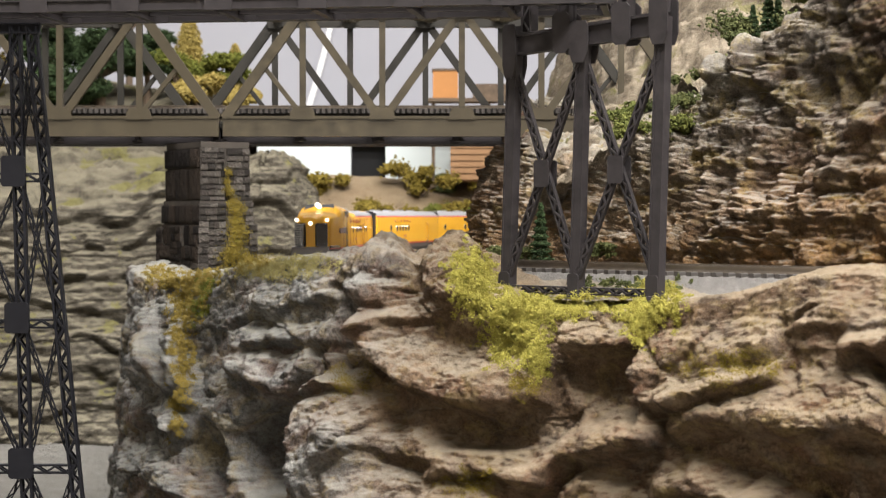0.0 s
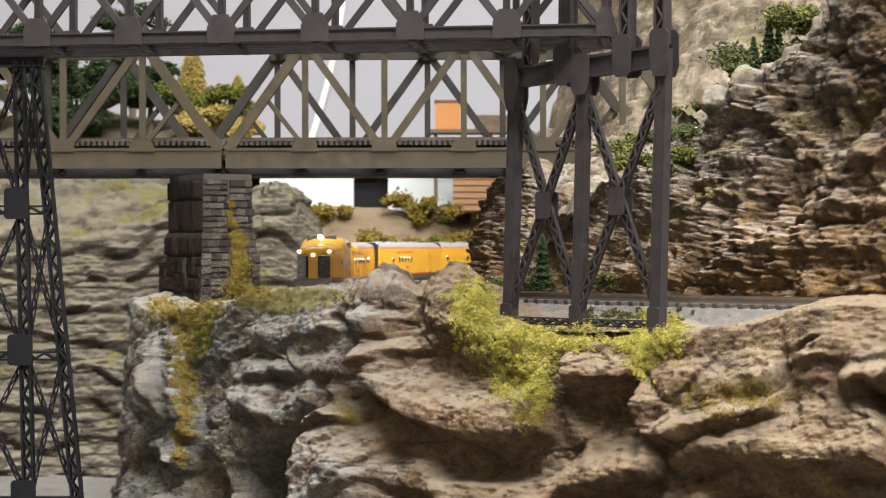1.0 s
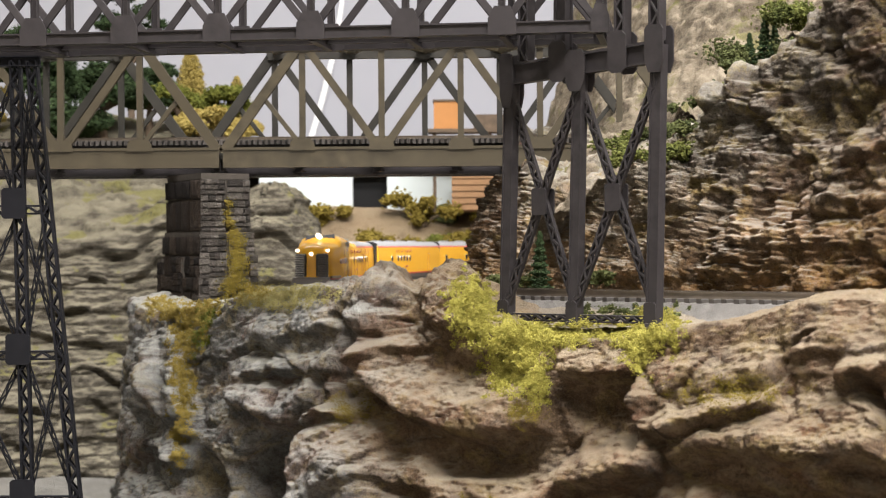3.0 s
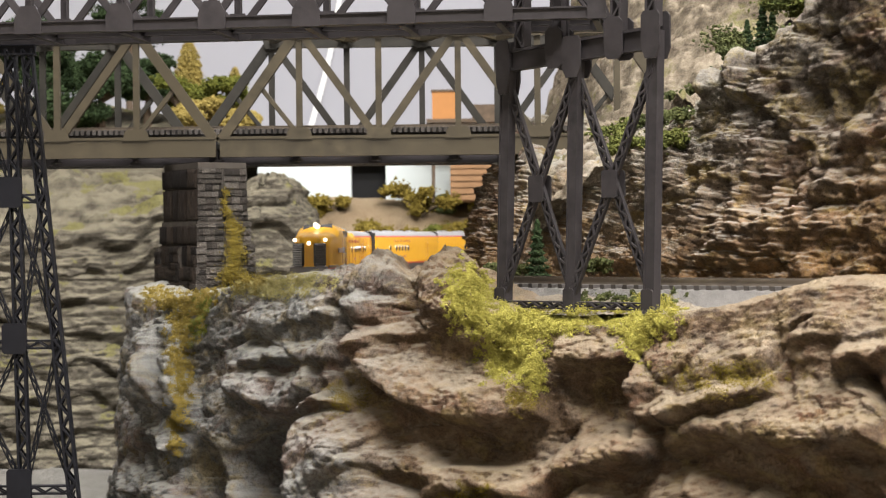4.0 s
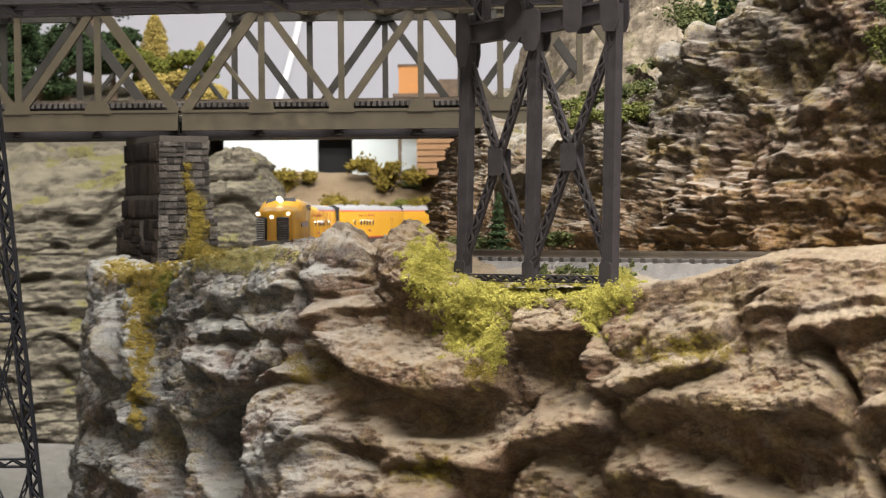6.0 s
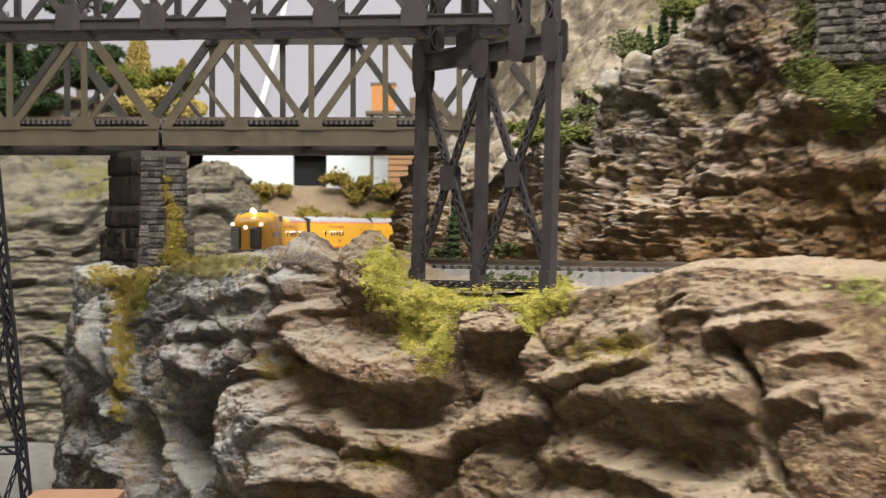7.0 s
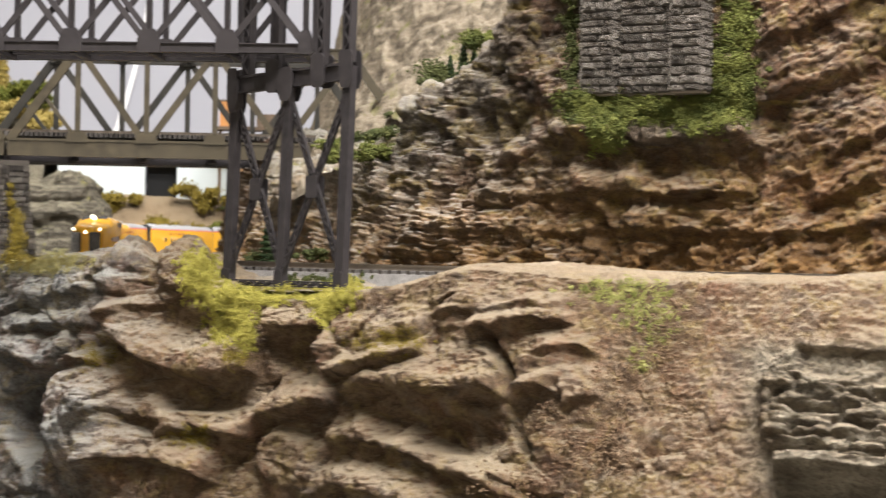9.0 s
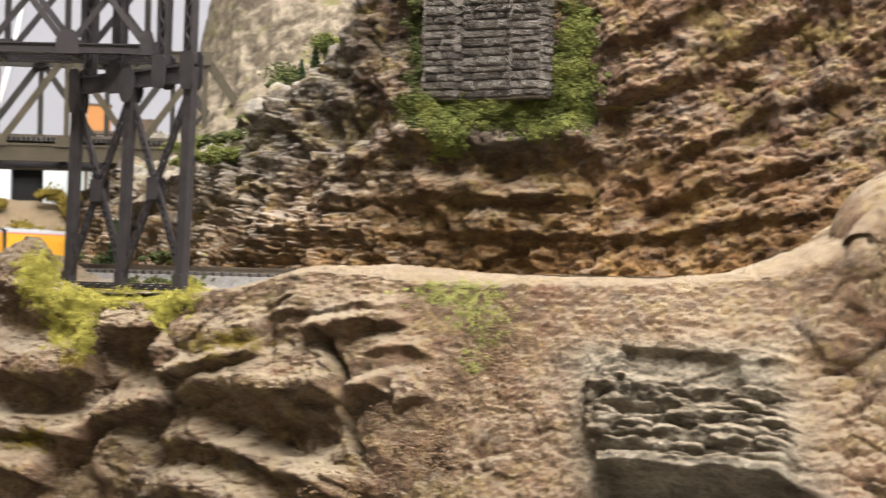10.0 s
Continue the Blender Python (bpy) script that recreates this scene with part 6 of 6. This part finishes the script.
# trees on the back hills
for i, (x, y, h, r) in enumerate(((-0.405, 1.95, 0.10, 0.05), (-0.355, 1.94, 0.085, 0.045), (-0.31, 1.96, 0.07, 0.04), (-0.45, 1.98, 0.10, 0.05), (-0.38, 1.92, 0.06, 0.04))):
    broadleaf("tree", x, y, top_of(x, y, BACK), h, r, foam_pine, "dark green full-crowned tree on the back hill", 200 + i, 900, 0.0058)
for i, (x, y, h, r, m) in enumerate(((-0.235, 1.97, 0.05, 0.028, foam_green), (-0.275, 1.95, 0.05, 0.034, foam_green), (-0.255, 1.93, 0.04, 0.03, foam_autumn), (-0.21, 1.95, 0.04, 0.022, foam_autumn), (-0.49, 1.95, 0.06, 0.03, foam_autumn))):
    broadleaf("tree", x, y, top_of(x, y, BACK), h, r, m, "yellow-green leafy tree on the back hill", 220 + i, 700, 0.005)
conifer("tree", -0.272, 2.0, top_of(-0.272, 2.0, BACK), 0.235 - top_of(-0.272, 2.0, BACK), 0.026, foam_autumn, "tall golden poplar on the back hill", 240, 900, 0.006, tiers=0.15, taper=0.5)
conifer("tree", -0.225, 2.02, top_of(-0.225, 2.02, BACK), 0.07, 0.018, foam_autumn, "small golden poplar on the back hill", 241, 500, 0.005, tiers=0.15, taper=0.5)
broadleaf("tree", -0.345, 2.05, top_of(-0.345, 2.05, BACK), 0.15, 0.035, foam_pine, "tall sparse pine with a flat crown", 242, 420, 0.005)
# bushes on the far bank
for i, (x, r, h, m, lab) in enumerate(((-0.045, 0.018, 0.022, foam_olive, "olive-yellow bush on the tan bank"), (-0.02, 0.020, 0.030, foam_olive, "olive-yellow bush on the tan bank"), (0.018, 0.018, 0.026, foam_olive, "olive-yellow bush on the tan bank"),
                                       (-0.105, 0.014, 0.018, foam_olive, "olive-yellow bush on the tan bank"), (-0.122, 0.010, 0.016, foam_green, "green bush on the tan bank"), (0.034, 0.016, 0.024, foam_olive, "olive-yellow bush on the tan bank"), (0.005, 0.016, 0.02, foam_green, "olive-yellow bush on the tan bank"), (0.0, 0.008, 0.022, foam_dark, "brown dead bush on the tan bank"))):
    x, y = 1.2 * x, 1.84 + 0.035 * (i % 2)
    bush("bush", x, y, top_of(x, y, BACK) - 0.002, 1.2 * r, 1.2 * h, m, lab, 260 + i, 320, 0.005)
conifer("small_pine", 0.0499, 1.0, -0.006, 0.034, 0.0075, foam_pine, "small dark green bottle-brush pine beside the track", 270, 420, 0.0022)
bush("bush", 0.041, 1.01, -0.006, 0.008, 0.012, foam_dark, "dark olive bush beside the small pine", 271, 200, 0.0022)
HILL = ["ground_hill", "ground_pale_slope"]
for i, (x, y, r, h, m) in enumerate(((0.115, 1.00, 0.010, 0.010, foam_dark), (0.150, 1.0, 0.012, 0.010, foam_shrub), (0.19, 0.99, 0.016, 0.014, foam_dark), (0.095, 1.0, 0.008, 0.009, foam_shrub), (0.075, 0.985, 0.006, 0.010, foam_dark), (0.21, 1.0, 0.02, 0.018, foam_autumn))):
    bush("bush", x, y, top_of(x, y, HILL) - 0.001, r, h, m, "leafy shrub on the rocky slope", 280 + i, 260, 0.003)
for i, (x, y, r, h, m) in enumerate(((0.112, 0.97, 0.012, 0.014, foam_shrub), (0.10, 1.01, 0.012, 0.010, foam_shrub), (0.146, 0.96, 0.006, 0.009, foam_dark), (0.178, 1.05, 0.018, 0.014, foam_dark), (0.15, 1.07, 0.012, 0.010, foam_dark), (0.2, 1.04, 0.018, 0.016, foam_shrub))):
    bush("bush", x, y, top_of(x, y, HILL) - 0.002, r, h, m, "olive brush along the rocky ridge", 320 + i, 260, 0.003)
for i, (x, y, h) in enumerate(((0.164, 1.035, 0.022), (0.173, 1.04, 0.028), (0.144, 1.03, 0.02), (0.182, 1.06, 0.024))):
    conifer("small_pine", x, y, top_of(x, y, HILL) - 0.001, h, h * 0.24, foam_pine, "small dark green pine on the rocky ridge", 360 + i, 300, 0.0022)
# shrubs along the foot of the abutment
# a later camera position, for shrubs and vines fitted to that view
VIEW_POINT_LATE = Vector((0.07, -0.1, 0.01))
turf_patch("shrub", [(0.83, 0.222, 0.086, 0.018, 0.010, 700), (0.83, 0.228, 0.072, 0.010, 0.010, 400), (0.81, 0.246, 0.083, 0.020, 0.007, 600), (0.80, 0.270, 0.080, 0.018, 0.009, 700), (0.79, 0.276, 0.085, 0.012, 0.008, 500), (0.79, 0.285, 0.090, 0.014, 0.012, 600)], ["ground_hill"], foam_shrub, "green and yellow leafy shrubs below the stone abutment", "shrub", 0.0006, 301, 0.016, 15.0, clump=0.0035, view_point=VIEW_POINT_LATE, kind="stuff")
turf_patch("vine", [(0.85, 0.213, 0.115, 0.004, 0.035, 500)], ["ground_hill"], foam_dark, "dark green vine beside the stone abutment", "vine", 0.0008, 302, 0.008, 6.0, clump=0.003, view_point=VIEW_POINT_LATE, kind="stuff")
turf_patch("vine", [(0.79, 0.288, 0.115, 0.010, 0.030, 800), (0.80, 0.279, 0.10, 0.006, 0.014, 300)], ["ground_hill"], foam_shrub, "green and yellow vine beside the stone abutment", "vine", 0.0006, 303, 0.012, 12.0, clump=0.0035, view_point=VIEW_POINT_LATE, kind="stuff")

# ---- works building and water tank behind the bank ----
siding = plain("pale_siding", (0.5, 0.55, 0.54), 0.7, 0.0, 0.06, 40.0)


def set_back(ob, k=1.2):
    """Move a finished thing of the far bank back from the camera's first position, enlarged to fit the same place in
    its view.
    """
    eye = Vector((0.0, 0.092, 0.02))
    ob.matrix_basis = Matrix.Translation(eye + (ORIGIN[ob] - eye) * k) @ Matrix.Scale(k, 4)


works = thing("works_building", (-0.06, 1.66, 0.05), "pale green-white works building with a doorway filled in black", "building")
for x0, x1 in ((-0.16, -0.0795), (-0.0495, 0.03)):
    part("wall", one(lambda g: g.box(((x0 + x1) / 2, 1.63, 0.075), (x1 - x0, 0.01, 0.055))), siding, works)
part("lintel", one(lambda g: g.box((-0.0645, 1.63, 0.0945), (0.03, 0.0098, 0.016))), siding, works)
# solid block behind the opening: the darkness inside put into its black colour
part("doorway", one(lambda g: g.box((-0.0645, 1.68, 0.068), (0.03, 0.08, 0.042))), gloss("doorway_black", (0.002, 0.002, 0.002), 0.9), works, "black block standing in for the doorway's unlit inside")
part("roof", one(lambda g: g.box((-0.0645, 1.69, 0.1045), (0.195, 0.14, 0.004))), plain("roof_felt", (0.3, 0.3, 0.3), 0.9), works)
orange = plain("orange_boards", (0.27, 0.15, 0.07), 0.8, 0.0, 0.2, 120.0)
tank_orange = plain("orange_tank", (0.36, 0.155, 0.04), 0.7, 0.0, 0.2, 90.0)
shed = thing("timber_shed", (0.03, 1.58, 0.05), "orange-brown timber shed with a tank on its frame", "shed")
for k in range(6):
    part("board", one(lambda g: g.box((0.034, 1.555, 0.053 + 0.0052 * k), (0.056, 0.003, 0.0042))), orange, shed)
part("shed_body", one(lambda g: g.box((0.034, 1.58, 0.066), (0.055, 0.045, 0.034))), orange, shed)
part("deck", one(lambda g: g.box((0.024, 1.585, 0.1175), (0.075, 0.03, 0.003))), bark, shed)
for x in (-0.008, 0.015, 0.038, 0.056):
    part("post", one(lambda g: g.bar((x, 1.575, 0.05), (x, 1.575, 0.1165), 0.003, 0.003)), bark, shed)
part("tank", one(lambda g: g.box((0.002, 1.585, 0.1305), (0.021, 0.020, 0.023))), tank_orange, shed, "square orange tank")
part("tank_cap", one(lambda g: g.box((0.002, 1.585, 0.1428), (0.0225, 0.0215, 0.0018))), bark, shed)
part("cabin", one(lambda g: g.box((0.040, 1.59, 0.1252), (0.030, 0.018, 0.0125))), bark, shed)

set_back(works)
set_back(shed)

# a pale curved streak on the backdrop
g = Geo()
n = 24
v = []
for i in range(n + 1):
    k = i / n
    x, z, w = -0.198 + 0.045 * k + 0.012 * math.sin(k * 2.2), 0.150 + 0.23 * k, 0.0045 * (1 - 0.3 * k)
    v += [(x - w, 2.612, z), (x + w, 2.612, z)]
g.add(v, [(2 * i, 2 * i + 1, 2 * i + 3, 2 * i + 2) for i in range(n)])
solid("backdrop_streak", g, plain("streak_white", (0.85, 0.85, 0.85), 0.6, vary=0.03), "white curved streak on the sky backdrop", "backdrop", kind="structure")

# a stained wooden block near the aisle
block_thing = thing("wooden_block", (-0.125, 0.815, -0.165), "orange-brown stained wooden post in front of the cliff", "post")
part("post", one(lambda g: g.bar((-0.125, 0.815, -0.30), (-0.125, 0.815, -0.1035), 0.040, 0.03, (0, -1, 0))), wood_post, block_thing)
